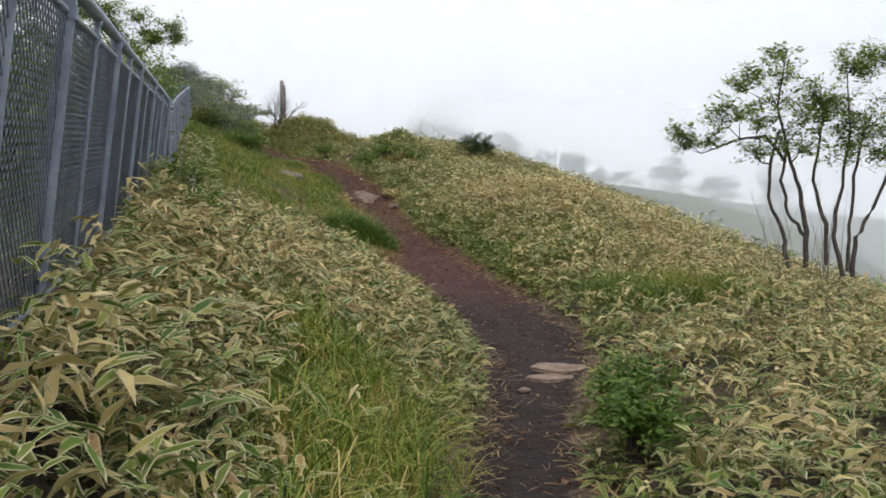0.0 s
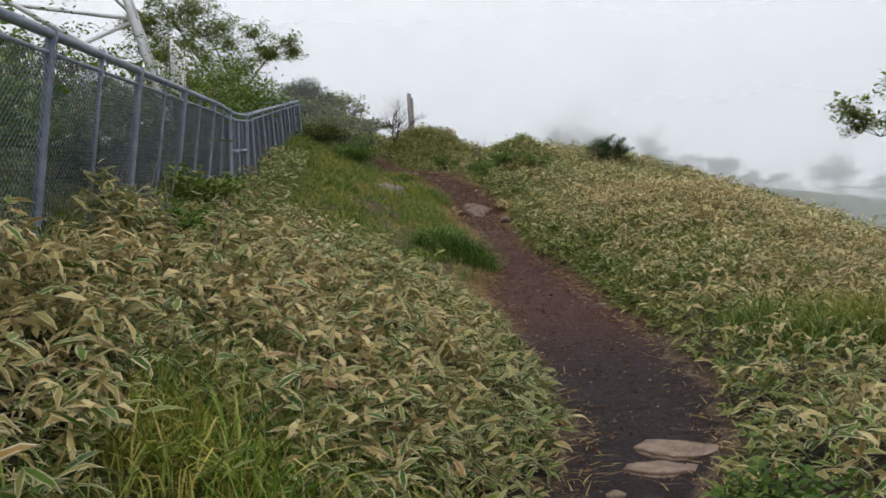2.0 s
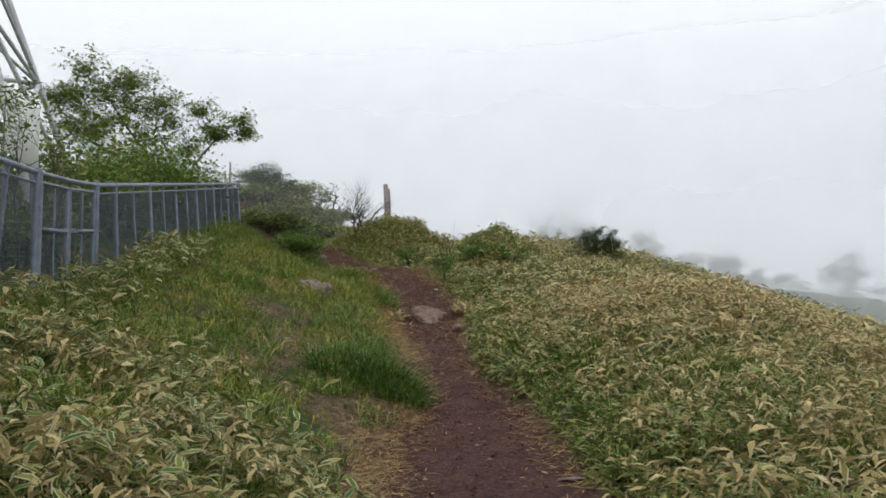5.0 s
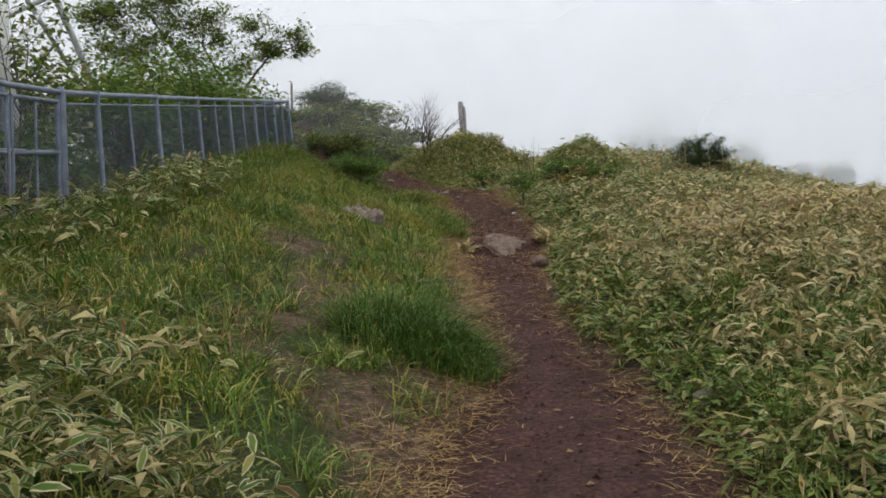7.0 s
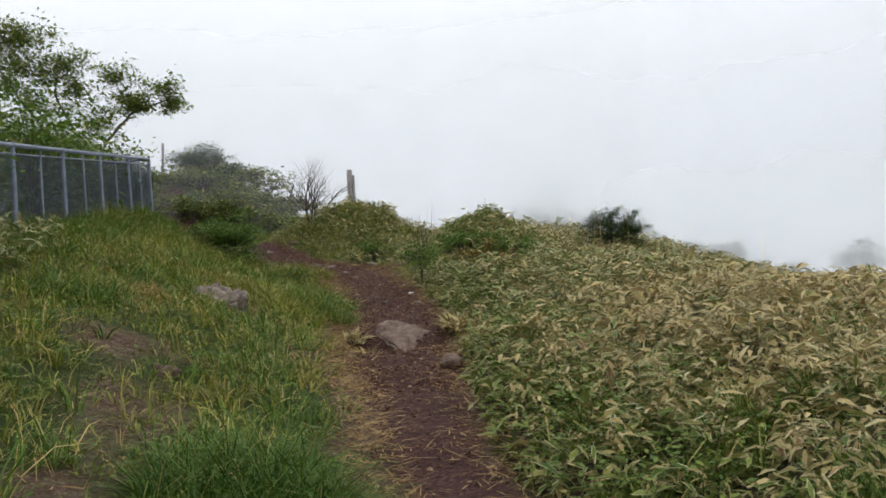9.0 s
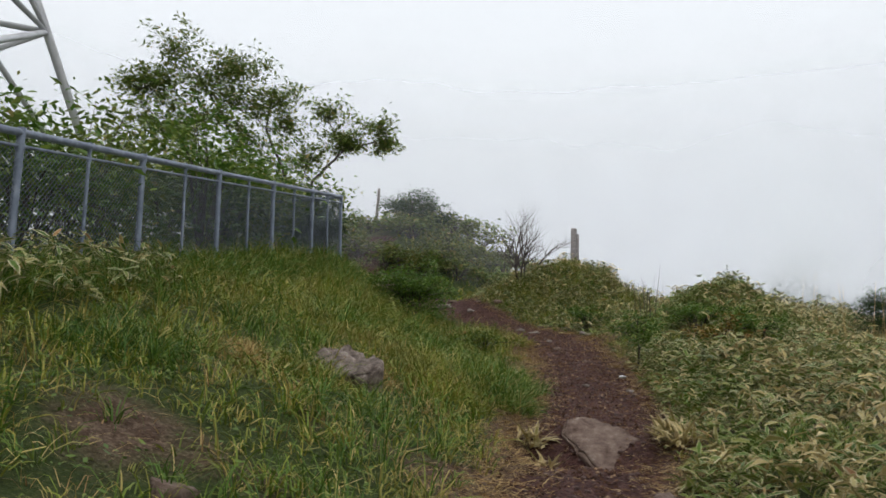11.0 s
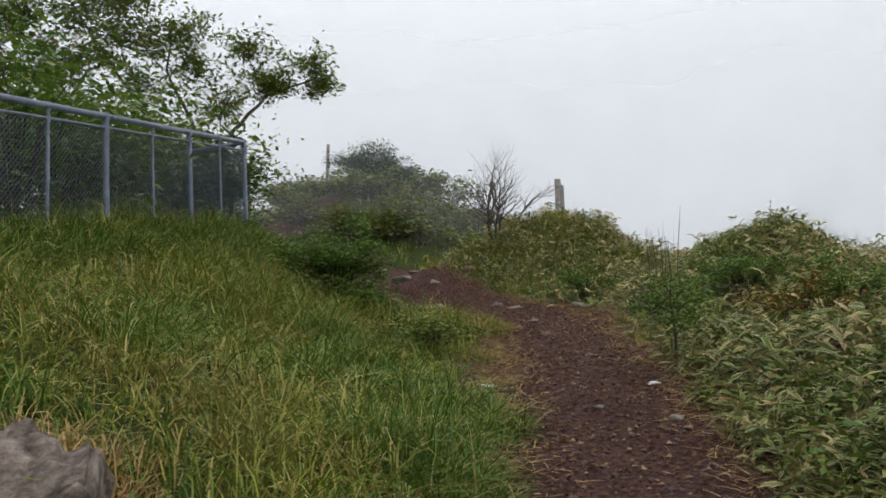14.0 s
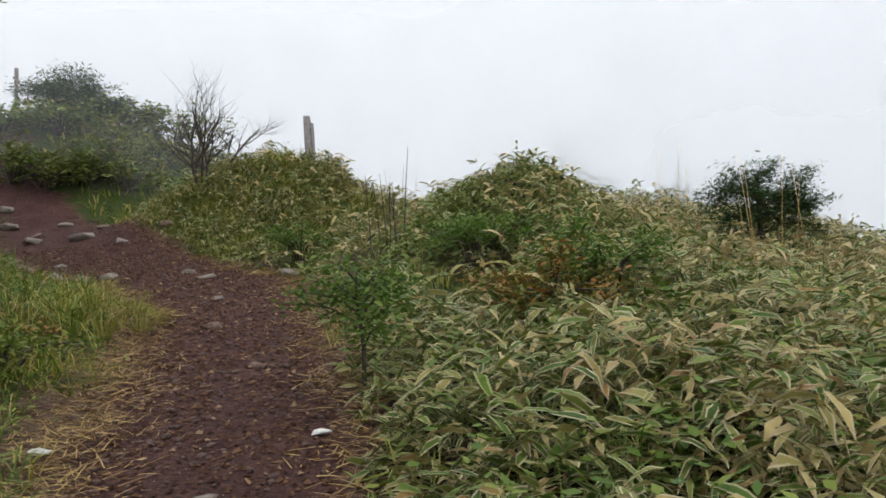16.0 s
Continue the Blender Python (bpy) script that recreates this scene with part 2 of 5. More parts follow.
SLAB = plain("tan_slab", [(.25, (.10, .065, .048)), (.5, (.20, .14, .105)), (.75, (.32, .24, .185))], 7, .9, relief=.7, relief_scale=25)
PEBBLE = plain("path_pebble", [(.3, (.07, .042, .038)), (.6, (.125, .08, .07)), (.8, (.24, .175, .155))], 16, .9, relief=.6)
GRIT = leafy("earth_crumb", [(0, (.025, .012, .010)), (.5, (.065, .033, .027)), (.88, (.12, .07, .058)), (1, (.26, .19, .165))], rough=.9, through_light=0.0)
DEAD_LEAF = leafy("fallen_leaf", [(0, (.09, .05, .034)), (.5, (.18, .115, .083)), (1, (.33, .25, .20))], rough=.8, through_light=.1)
LITTER = plain("white_paper_scrap", [(.3, (.62, .62, .60)), (.7, (.78, .78, .76))], 30, .8)


def earth():
    """Red-brown trodden earth, dark and damp lower down, under a litter of dead leaves beside it; shade is painted in
    below bamboo grass.
    """
    m, nt, b = material("hill_earth", .9, 0, .25)
    tc = nt.nodes.new("ShaderNodeTexCoord")
    sep = nt.nodes.new("ShaderNodeSeparateXYZ")
    nt.links.new(tc.outputs["Object"], sep.inputs[0])
    fine, mid = noise_tex(nt, 28, 6, .7), noise_tex(nt, 3.5, 5, .65)
    red = ramp(nt, fine, [(.25, (.03, .012, .011)), (.45, (.075, .034, .029)), (.62, (.145, .070, .054)), (.78, (.27, .165, .135))])
    damp = ramp(nt, fine, [(.25, (.011, .007, .007)), (.5, (.029, .0175, .017)), (.8, (.075, .05, .046))])
    wet = nt.nodes.new("ShaderNodeMapRange")
    wet.inputs["From Min"].default_value, wet.inputs["From Max"].default_value = 13.2, 10.5
    wobble = maths(nt, "ADD", sep.outputs[1], maths(nt, "MULTIPLY", maths(nt, "SUBTRACT", mid, .5), 3.0))
    nt.links.new(wobble, wet.inputs["Value"])
    soil = mix_rgb(nt, wet.outputs["Result"], red, damp)
    soil = mix_rgb(nt, ramp(nt, mid, [(.4, (0, 0, 0)), (.65, (.7, .7, .7))]), soil, mix_rgb(nt, 1.0, soil, (.55, .5, .52, 1), "MULTIPLY"))
    speck = noise_tex(nt, 45, 5, .7)
    litter = ramp(nt, speck, [(.3, (.075, .044, .03)), (.5, (.165, .108, .072)), (.75, (.32, .24, .165))])
    turf = ramp(nt, speck, [(.3, (.022, .036, .009)), (.55, (.055, .078, .016)), (.8, (.15, .14, .05))])
    ta = nt.nodes.new("ShaderNodeAttribute")
    ta.attribute_name = "turf"
    tf = maths(nt, "ADD", ta.outputs["Fac"], maths(nt, "MULTIPLY", maths(nt, "SUBTRACT", mid, .5), .8))
    # shade in the gaps of the bamboo grass, painted as near-black litter
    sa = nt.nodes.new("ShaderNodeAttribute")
    sa.attribute_name = "gap_shade"
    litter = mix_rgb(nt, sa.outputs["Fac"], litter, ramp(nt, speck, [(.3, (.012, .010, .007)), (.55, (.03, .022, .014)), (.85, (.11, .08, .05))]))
    litter = mix_rgb(nt, ramp(nt, noise_tex(nt, 11, 5, .7), [(.42, (1, 1, 1)), (.56, (0, 0, 0))]), litter, mix_rgb(nt, 1.0, litter, (.58, .5, .46, 1), "MULTIPLY"))
    litter = mix_rgb(nt, ramp(nt, tf, [(.2, (0, 0, 0)), (.6, (1, 1, 1))]), litter, turf)
    at = nt.nodes.new("ShaderNodeAttribute")
    at.attribute_name = "trodden"
    f = maths(nt, "ADD", at.outputs["Fac"], maths(nt, "MULTIPLY", maths(nt, "SUBTRACT", noise_tex(nt, 7, 5, .7), .5), .9))
    nt.links.new(mix_rgb(nt, ramp(nt, f, [(.42, (0, 0, 0)), (.58, (1, 1, 1))]), litter, soil), b.inputs["Base Color"])
    rr = nt.nodes.new("ShaderNodeMapRange")
    rr.inputs["To Min"].default_value, rr.inputs["To Max"].default_value = .92, .78
    nt.links.new(wet.outputs["Result"], rr.inputs["Value"])
    nt.links.new(rr.outputs["Result"], b.inputs["Roughness"])
    bump(nt, b, maths(nt, "ADD", fine, maths(nt, "MULTIPLY", noise_tex(nt, 9, 4), 1.5)), 1.0, .05)
    return m


EARTH = earth()


def mist(name, thickness, base, top, west=None):
    """A veil of cloud: thin white droplets that scatter the light from above; it thins out upwards."""
    m = bpy.data.materials.new(name)
    m.use_nodes = True
    nt = m.node_tree
    nt.nodes.clear()
    up = node(nt, "ShaderNodeCombineXYZ", Z=1.0)
    down = node(nt, "ShaderNodeCombineXYZ", Z=-1.0)
    a = node(nt, "ShaderNodeBsdfDiffuse", Color=(.735, .745, .76, 1))
    c = node(nt, "ShaderNodeBsdfTranslucent", Color=(.735, .745, .76, 1))
    nt.links.new(up.outputs[0], a.inputs["Normal"])
    nt.links.new(down.outputs[0], c.inputs["Normal"])
    add = nt.nodes.new("ShaderNodeAddShader")
    nt.links.new(a.outputs[0], add.inputs[0])
    nt.links.new(c.outputs[0], add.inputs[1])
    tc = nt.nodes.new("ShaderNodeTexCoord")
    sep = nt.nodes.new("ShaderNodeSeparateXYZ")
    nt.links.new(tc.outputs["Object"], sep.inputs[0])
    fade = nt.nodes.new("ShaderNodeMapRange")
    fade.interpolation_type = "SMOOTHSTEP"
    for k, v in (("From Min", base), ("From Max", top), ("To Min", thickness), ("To Max", 0.0)):
        fade.inputs[k].default_value = v
    nt.links.new(sep.outputs[2], fade.inputs["Value"])
    wisp = nt.nodes.new("ShaderNodeMapRange")
    wisp.interpolation_type = "SMOOTHSTEP"
    for k, v in (("From Min", .15), ("From Max", .85), ("To Min", .70), ("To Max", 1.14)):
        wisp.inputs[k].default_value = v
    nt.links.new(noise_tex(nt, .07, 4, .55), wisp.inputs["Value"])
    wisps = wisp.outputs["Result"]
    if west is not None:
        side = nt.nodes.new("ShaderNodeMapRange")
        side.interpolation_type = "SMOOTHSTEP"
        for k, v in (("From Min", west), ("From Max", west + 8.0), ("To Min", 0.0), ("To Max", 1.0)):
            side.inputs[k].default_value = v
        nt.links.new(sep.outputs[0], side.inputs["Value"])
        wisps = maths(nt, "MULTIPLY", wisps, side.outputs["Result"])
    mixer = nt.nodes.new("ShaderNodeMixShader")
    clear = nt.nodes.new("ShaderNodeBsdfTransparent")
    nt.links.new(maths(nt, "MINIMUM", maths(nt, "MULTIPLY", fade.outputs["Result"], wisps), 1.0), mixer.inputs[0])
    nt.links.new(clear.outputs[0], mixer.inputs[1])
    nt.links.new(add.outputs[0], mixer.inputs[2])
    out = nt.nodes.new("ShaderNodeOutputMaterial")
    nt.links.new(mixer.outputs[0], out.inputs["Surface"])
    return m


# ---------------------------------------------------------------- mesh helpers
def raw_mesh(name, verts, faces, mat, uv=None, smooth=True):
    """A mesh from arrays: verts (n, 3), faces (m, 3 or 4) of one size."""
    verts, faces = np.asarray(verts, np.float32), np.asarray(faces, np.int32)
    k = faces.shape[1]
    me = bpy.data.meshes.new(name)
    me.vertices.add(len(verts))
    me.vertices.foreach_set("co", verts.ravel())
    me.loops.add(faces.size)
    me.loops.foreach_set("vertex_index", faces.ravel())
    me.polygons.add(len(faces))
    me.polygons.foreach_set("loop_start", np.arange(0, faces.size, k, dtype=np.int32))
    me.polygons.foreach_set("use_smooth", np.full(len(faces), smooth))
    if uv is not None:
        me.uv_layers.new(name="UVMap").data.foreach_set("uv", np.asarray(uv, np.float32)[faces.ravel()].ravel())
    me.update(calc_edges=True)
    me.materials.append(mat)
    return me


def part(name, data, mat, parent=None, label=""):
    """Links a bmesh (or a mesh) as one object, under a thing or a part."""
    if isinstance(data, bmesh.types.BMesh):
        me = bpy.data.meshes.new(name)
        data.to_mesh(me)
        data.free()
        me.materials.append(mat)
        for p in me.polygons:
            p.use_smooth = True
    else:
        me = data
    ob = new(name, me)
    if parent:
        ob.parent = parent
        ob.matrix_parent_inverse = Matrix.Translation(parent.matrix_basis.translation).inverted() if parent.type == "EMPTY" else Matrix()
    if label:
        ob["label"] = label
    return ob


def empty(name, at, label, category, group="", kind=""):
    ob = new(name)
    ob.empty_display_size = .1
    ob.location = at
    return tagged(ob, label, category, group, kind)


def tube_arrays(lines, sides=6):
    """Tapered tubes along polylines: each line is a list of (x, y, z, radius)."""
    V, F, n0 = [], [], 0
    for ln in lines:
        p = np.asarray(ln, float)
        n = len(p)
        t = np.gradient(p[:, :3], axis=0)
        t /= np.linalg.norm(t, axis=1)[:, None] + 1e-9
        ref = np.where(np.abs(t[:, 2:3]) > .9, np.array([[1., 0, 0]]), np.array([[0, 0, 1.]]))
        a = np.cross(t, ref)
        a /= np.linalg.norm(a, axis=1)[:, None] + 1e-9
        b = np.cross(t, a)
        ang = np.arange(sides) * 2 * math.pi / sides
        ring = p[:, None, :3] + p[:, None, 3:4] * (a[:, None] * np.cos(ang)[None, :, None] + b[:, None] * np.sin(ang)[None, :, None])
        V.append(ring.reshape(-1, 3))
        i, j = np.meshgrid(np.arange(n - 1), np.arange(sides), indexing="ij")
        k = (j + 1) % sides
        F.append(np.stack([i * sides + j, i * sides + k, (i + 1) * sides + k, (i + 1) * sides + j], -1).reshape(-1, 4) + n0)
        cap = np.array([[n0, n0 + sides - 1, n0 + sides - 2, n0 + 1]]) if sides == 4 else None
        if cap is not None:
            F.append(cap)
            F.append(np.array([[n0 + (n - 1) * sides + q for q in range(4)]]))
        n0 += n * sides
    return np.concatenate(V), np.concatenate(F)


def tubes(name, lines, mat, parent=None, sides=6, label=""):
    v, f = tube_arrays(lines, sides)
    return part(name, raw_mesh(name, v, f, mat), mat, parent, label)


def strips(base, azimuth, pitch, length, width, droop, profile, r, twist=.5):
    """Leaf blades as bent strips: one blade for each base; profile gives the half widths along it. Returns verts, faces, uv."""
    n, k = len(base), len(profile)
    s = np.linspace(0, 1, k)
    ang = pitch[:, None] - droop[:, None] * s[None] ** 1.3
    step = length[:, None] / (k - 1)
    hx = np.concatenate([np.zeros((n, 1)), np.cumsum(np.cos(ang[:, :-1]) * step, 1)], 1)
    hz = np.concatenate([np.zeros((n, 1)), np.cumsum(np.sin(ang[:, :-1]) * step, 1)], 1)
    dx, dy = np.cos(azimuth)[:, None], np.sin(azimuth)[:, None]
    mid = np.stack([base[:, 0:1] + hx * dx, base[:, 1:2] + hx * dy, base[:, 2:3] + hz], -1)
    roll = (r.rand(n) - .5) * 2 * twist
    side = np.stack([-np.sin(azimuth) * np.cos(roll), np.cos(azimuth) * np.cos(roll), np.sin(roll)], -1)
    half = width[:, None, None] * np.asarray(profile)[None, :, None] * .5
    L, R = mid - side[:, None] * half, mid + side[:, None] * half
    verts = np.stack([L, R], 2).reshape(-1, 3)
    q = np.arange(k - 1) * 2
    one = np.stack([q, q + 1, q + 3, q + 2], -1)
    faces = (np.arange(n)[:, None, None] * (2 * k) + one[None]).reshape(-1, 4)
    uv = np.tile(np.stack([np.tile([0., 1.], k), np.repeat(s, 2)], -1), (n, 1))
    return verts, faces, uv


LEAF = (.35, 1.0, .8, .04)
PLAIN_LEAF = (.45, 1.0, .05)
BLADE = (1.0, .85, .5, .05)
SHORT = (1.0, .75, .05)
ARCHED = (.9, .85, .6, .05)


def scatter(n, x0, x1, y0, y1, weight, r):
    """n random places in a rectangle, kept by a weight from 0 to 1."""
    x, y = x0 + (x1 - x0) * r.rand(n), y0 + (y1 - y0) * r.rand(n)
    keep = r.rand(n) < weight(x, y)
    return x[keep], y[keep]


# ---------------------------------------------------------------- ground: one sheet out to the horizon
def ground_sheet():
    def axis(lo, hi, fine, step, reach):
        mid = np.arange(lo, hi + 1e-6, fine)
        out = [step]
        while sum(out) < reach:
            out.append(out[-1] * 1.22)
        c = np.cumsum(out)
        return np.concatenate([lo - c[::-1], mid, hi + c])
    gx, gy = axis(-8, 7, .11, .13, 900), axis(0, 35, .11, .13, 900)
    X, Y = np.meshgrid(gx, gy)
    Z = height(X, Y)
    nx, ny = len(gx), len(gy)
    i, j = np.meshgrid(np.arange(ny - 1), np.arange(nx - 1), indexing="ij")
    a = i * nx + j
    faces = np.stack([a, a + 1, a + nx + 1, a + nx], -1).reshape(-1, 4)
    me = raw_mesh("ground", np.stack([X, Y, Z], -1).reshape(-1, 3), faces, EARTH)
    trod = np.clip(.5 - off_path(X, Y) / .5, 0, 1)
    me.attributes.new("trodden", "FLOAT", "POINT").data.foreach_set("value", trod.ravel().astype(np.float32))
    me.attributes.new("turf", "FLOAT", "POINT").data.foreach_set("value", grass_weight(X, Y).ravel().astype(np.float32))
    # mask for the painted shade: the ground wherever bamboo grass stands
    me.attributes.new("gap_shade", "FLOAT", "POINT").data.foreach_set("value", sasa_weight(X, Y).ravel().astype(np.float32))
    return tagged(new("ground", me), "red-brown earth of a hillside trail under bamboo grass and meadow", "ground", kind="structure")



# ---------------------------------------------------------------- veils of mist over the far slopes
def mist_bank(radius, thickness, base, top, west=None):
    n = 40
    ang = np.linspace(radians(-25), radians(165), n)
    x, y = -2 + radius * np.cos(ang), 12 + radius * np.sin(ang)
    v = np.concatenate([np.stack([x, y, np.full(n, -45.)], -1), np.stack([x, y, np.full(n, float(top))], -1)])
    i = np.arange(n - 1)
    f = np.stack([i, i + 1, i + 1 + n, i + n], -1)
    ob = new("backdrop", raw_mesh("backdrop", v, f, mist("mist", thickness, base, top, west)))
    return tagged(ob, "thin white veil of drifting mountain cloud over the far slope", "mist", kind="structure")


mist_bank(26, .07, 6, 18)
mist_bank(33.5, .22, 6, 20, -5)
mist_bank(37, .2, 6, 22, -5)
mist_bank(42.5, .31, 8, 26)
mist_bank(52, .62, 9, 30)
mist_bank(68, .85, 10, 36)


# ---------------------------------------------------------------- fence
FENCE_TOP_Y = (-6, 0, 15.5, 16.6, 21.5, 28.6, 33)
FENCE_TOP_Z = (1.4, 2.10, 3.99, 4.17, 5.20, 6.70, 7.6)


def fence_top(y):
    return float(np.interp(y, FENCE_TOP_Y, FENCE_TOP_Z))


def fence_at(y, h, lean):
    """A place on the fence, h metres under its top rail; the older stretch leans out over the path."""
    z = fence_top(y) - h
    lean = lean * float(np.interp(y, (13.4, 14.6, 16.5, 18.0), (1, 0, 0, 1)))
    return (float(fence_x(y)) + lean * (1.2 - h) - lean * .6, y, z)


def wire_panel(y0, y1, lean, tall):
    """Diamond wire netting between two posts."""
    lines, pitch = [], .056
    run = tall
    for sgn in (1, -1):
        y = y0 - run
        while y < y1 + run:
            a, b = y, y + sgn * run
            t0 = max(0, min((y0 - a) / (b - a), (y1 - a) / (b - a)))
            t1 = min(1, max((y0 - a) / (b - a), (y1 - a) / (b - a)))
            if t1 - t0 > .02:
                p = []
                for t in (t0, t1):
                    yy = a + t * (b - a)
                    q = fence_at(yy, .1 + t * (tall - .1), lean)
                    p.append((q[0] + sgn * .002, q[1], q[2], .003))
                lines.append(p)
            y += pitch
    return lines


def rail_line(ys, h, lean, r):
    return [(*fence_at(y, h, lean), r) for y in ys]


def build_fence(ys, lean, label, tall, first=0):
    f = empty("chain_link_fence", (fence_x(ys[0]), ys[0], float(height(fence_x(ys[0]), ys[0]))), label, "fence", "hillside fence")
    f_y = np.linspace(ys[0], ys[-1], 12)
    tubes("top_rail", [rail_line(f_y, 0, lean, .03)], STEEL, f, 10, "thick galvanised top pipe")
    tubes("upper_rail", [rail_line(f_y, .105, lean, .014)], STEEL, f, 6)
    tubes("bottom_rail", [rail_line(f_y, tall, lean, .014)], STEEL, f, 6)
    for i, y in enumerate(ys):
        thick = .03 if i % 2 == first else .016
        post = tubes("post", [[(*fence_at(y, tall + .35, lean), thick), (*fence_at(y, .6, lean), thick), (*fence_at(y, .0, lean), thick)]], STEEL, f, 10)
        tubes("clamp", [[(*fence_at(y, .135, lean), thick + .008), (*fence_at(y, .085, lean), thick + .008)]], STEEL, post, 10)
        tubes("cap", [[(*fence_at(y, .045, lean), thick + .006), (*fence_at(y, -.035, lean), thick + .004)]], STEEL, post, 10)
    for a, b in zip(ys[:-1], ys[1:]):
        tubes("wire_netting", wire_panel(a, b, lean, tall), WIRE, f, 3)
    return f


build_fence([1.5, 2.45, 3.4, 4.3, 5.25, 6.2, 7.17, 8.16, 9.2, 10.15, 11.05, 11.95, 12.88, 13.75, 14.55], .12, "grey-blue galvanised chain-link fence leaning over bamboo grass", 1.2)
build_fence([16.62, 17.46, 18.42, 19.4, 20.35, 21.31, 22.25, 23.15, 24.1, 25.02, 25.95, 26.86, 27.75, 28.6], -.07, "grey galvanised chain-link fence climbing a grassy bank", 1.12, 1)


def build_gate():
    g = empty("wire_gate", (fence_x(15.5), 15.5, fence_top(15.5) - 1.2), "galvanised two-leaf wire gate with a latch bar, shut", "gate")
    tilt = .0
    for y in (14.62, 16.54):
        post = tubes("gate_post", [[(*fence_at(y, 1.45, tilt), .042), (*fence_at(y, -.03, tilt), .042)]], STEEL, g, 12)
        tubes("cap", [[(*fence_at(y, .0, tilt), .05), (*fence_at(y, -.045, tilt), .03)]], STEEL, post, 12)
    tubes("top_rail", [rail_line((14.62, 15.6, 16.54), .0, tilt, .026)], STEEL, g, 10)
    for a, b in ((14.70, 15.51), (15.58, 16.46)):
        leaf = tubes("gate_leaf", [rail_line((a, b), .09, tilt, .02), rail_line((a, b), 1.12, tilt, .02)]
                     + [[(*fence_at(y, 1.12, tilt), .022), (*fence_at(y, .09, tilt), .022)] for y in (a, b)], STEEL, g, 8)
        tubes("cross_bar", [rail_line((a, b), .56, tilt, .026)], STEEL, leaf, 4)
        tubes("stile", [[(*fence_at((a + b) / 2, 1.12, tilt), .012), (*fence_at((a + b) / 2, .09, tilt), .012)]], STEEL, leaf, 8)
        tubes("wire_netting", wire_panel(a, b, tilt, 1.12), WIRE, leaf, 3)
    tubes("latch", [[(*fence_at(15.3, .54, tilt + .05), .014), (*fence_at(15.8, .54, tilt + .05), .014)]], STEEL, g, 8, "sliding latch bar")
    return g


build_gate()


def build_return_fence():
    x0, y0 = float(fence_x(28.6)), 28.6
    f = empty("chain_link_fence", (x0, y0, fence_top(y0) - 1.2), "short return of galvanised chain-link fence behind shrubs", "fence", "hillside fence")
    top = fence_top(y0)
    xs = np.linspace(x0 - .04, x0 - 5.5, 5)
    tubes("top_rail", [[(x, y0 + (x0 - x) * .25, top + (x0 - x) * .04, .028) for x in xs]], STEEL, f, 8)
    for x in xs[1:]:
        zt = top + (x0 - x) * .04
        tubes("post", [[(x, y0 + (x0 - x) * .25, zt - 1.5, .025), (x, y0 + (x0 - x) * .25, zt, .025)]], STEEL, f, 8)
    lines = []
    for k in range(90):
        for s in (1, -1):
            x = x0 - .06 * k
            lines.append([(x, y0 + (x0 - x) * .25, top - .1, .003), (x - s * 1.05, y0 + (x0 - x + s * 1.05) * .25, top - 1.15, .003)])
    tubes("wire_netting", [q for q in lines if x0 - 5.4 < q[1][0] < x0], WIRE, f, 3)


build_return_fence()


# ---------------------------------------------------------------- low plants
def centre(y):
    return knots(y, LINE_Y, LINE_X)


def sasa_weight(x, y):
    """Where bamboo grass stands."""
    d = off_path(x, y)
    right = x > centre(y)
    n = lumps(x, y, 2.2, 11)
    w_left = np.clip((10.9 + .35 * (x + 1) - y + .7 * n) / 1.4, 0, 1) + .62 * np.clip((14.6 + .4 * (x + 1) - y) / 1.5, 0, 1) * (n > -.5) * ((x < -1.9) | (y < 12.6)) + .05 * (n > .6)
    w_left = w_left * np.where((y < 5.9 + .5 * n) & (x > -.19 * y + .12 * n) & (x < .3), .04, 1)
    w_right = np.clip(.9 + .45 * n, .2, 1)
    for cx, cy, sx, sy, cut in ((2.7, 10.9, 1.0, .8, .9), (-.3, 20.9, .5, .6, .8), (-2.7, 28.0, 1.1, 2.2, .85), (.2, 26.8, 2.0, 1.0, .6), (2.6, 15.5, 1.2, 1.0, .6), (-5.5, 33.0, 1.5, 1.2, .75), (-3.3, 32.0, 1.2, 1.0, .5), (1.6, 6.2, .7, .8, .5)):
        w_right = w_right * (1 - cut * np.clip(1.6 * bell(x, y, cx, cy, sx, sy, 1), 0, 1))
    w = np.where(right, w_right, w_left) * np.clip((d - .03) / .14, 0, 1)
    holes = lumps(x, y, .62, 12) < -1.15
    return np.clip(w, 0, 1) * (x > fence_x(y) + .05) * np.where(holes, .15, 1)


def dryness(x, y):
    """Share of withered bamboo grass, 0 to 1."""
    d = off_path(x, y)
    v = np.where(x > centre(y), np.where((y > 10) & (y < 21.8), .56, np.where(y < 10, .45, .34)), .30) + .38 * lumps(x, y, 1.5, 14) + bell(x, y, 2.6, 19.6, 2.4, 3.0, .7) + bell(x, y, -1.2, 7.5, 1.5, 2.2, .3) + bell(x, y, 3.2, 13.4, 2.0, 2.0, .3) + bell(x, y, -5.0, 34.2, 1.2, 1.0, .4) + bell(x, y, .6, 24.6, 1.0, 1.2, .16)
    return np.clip(v * np.clip(d / .9, .05, 1), 0, 1)


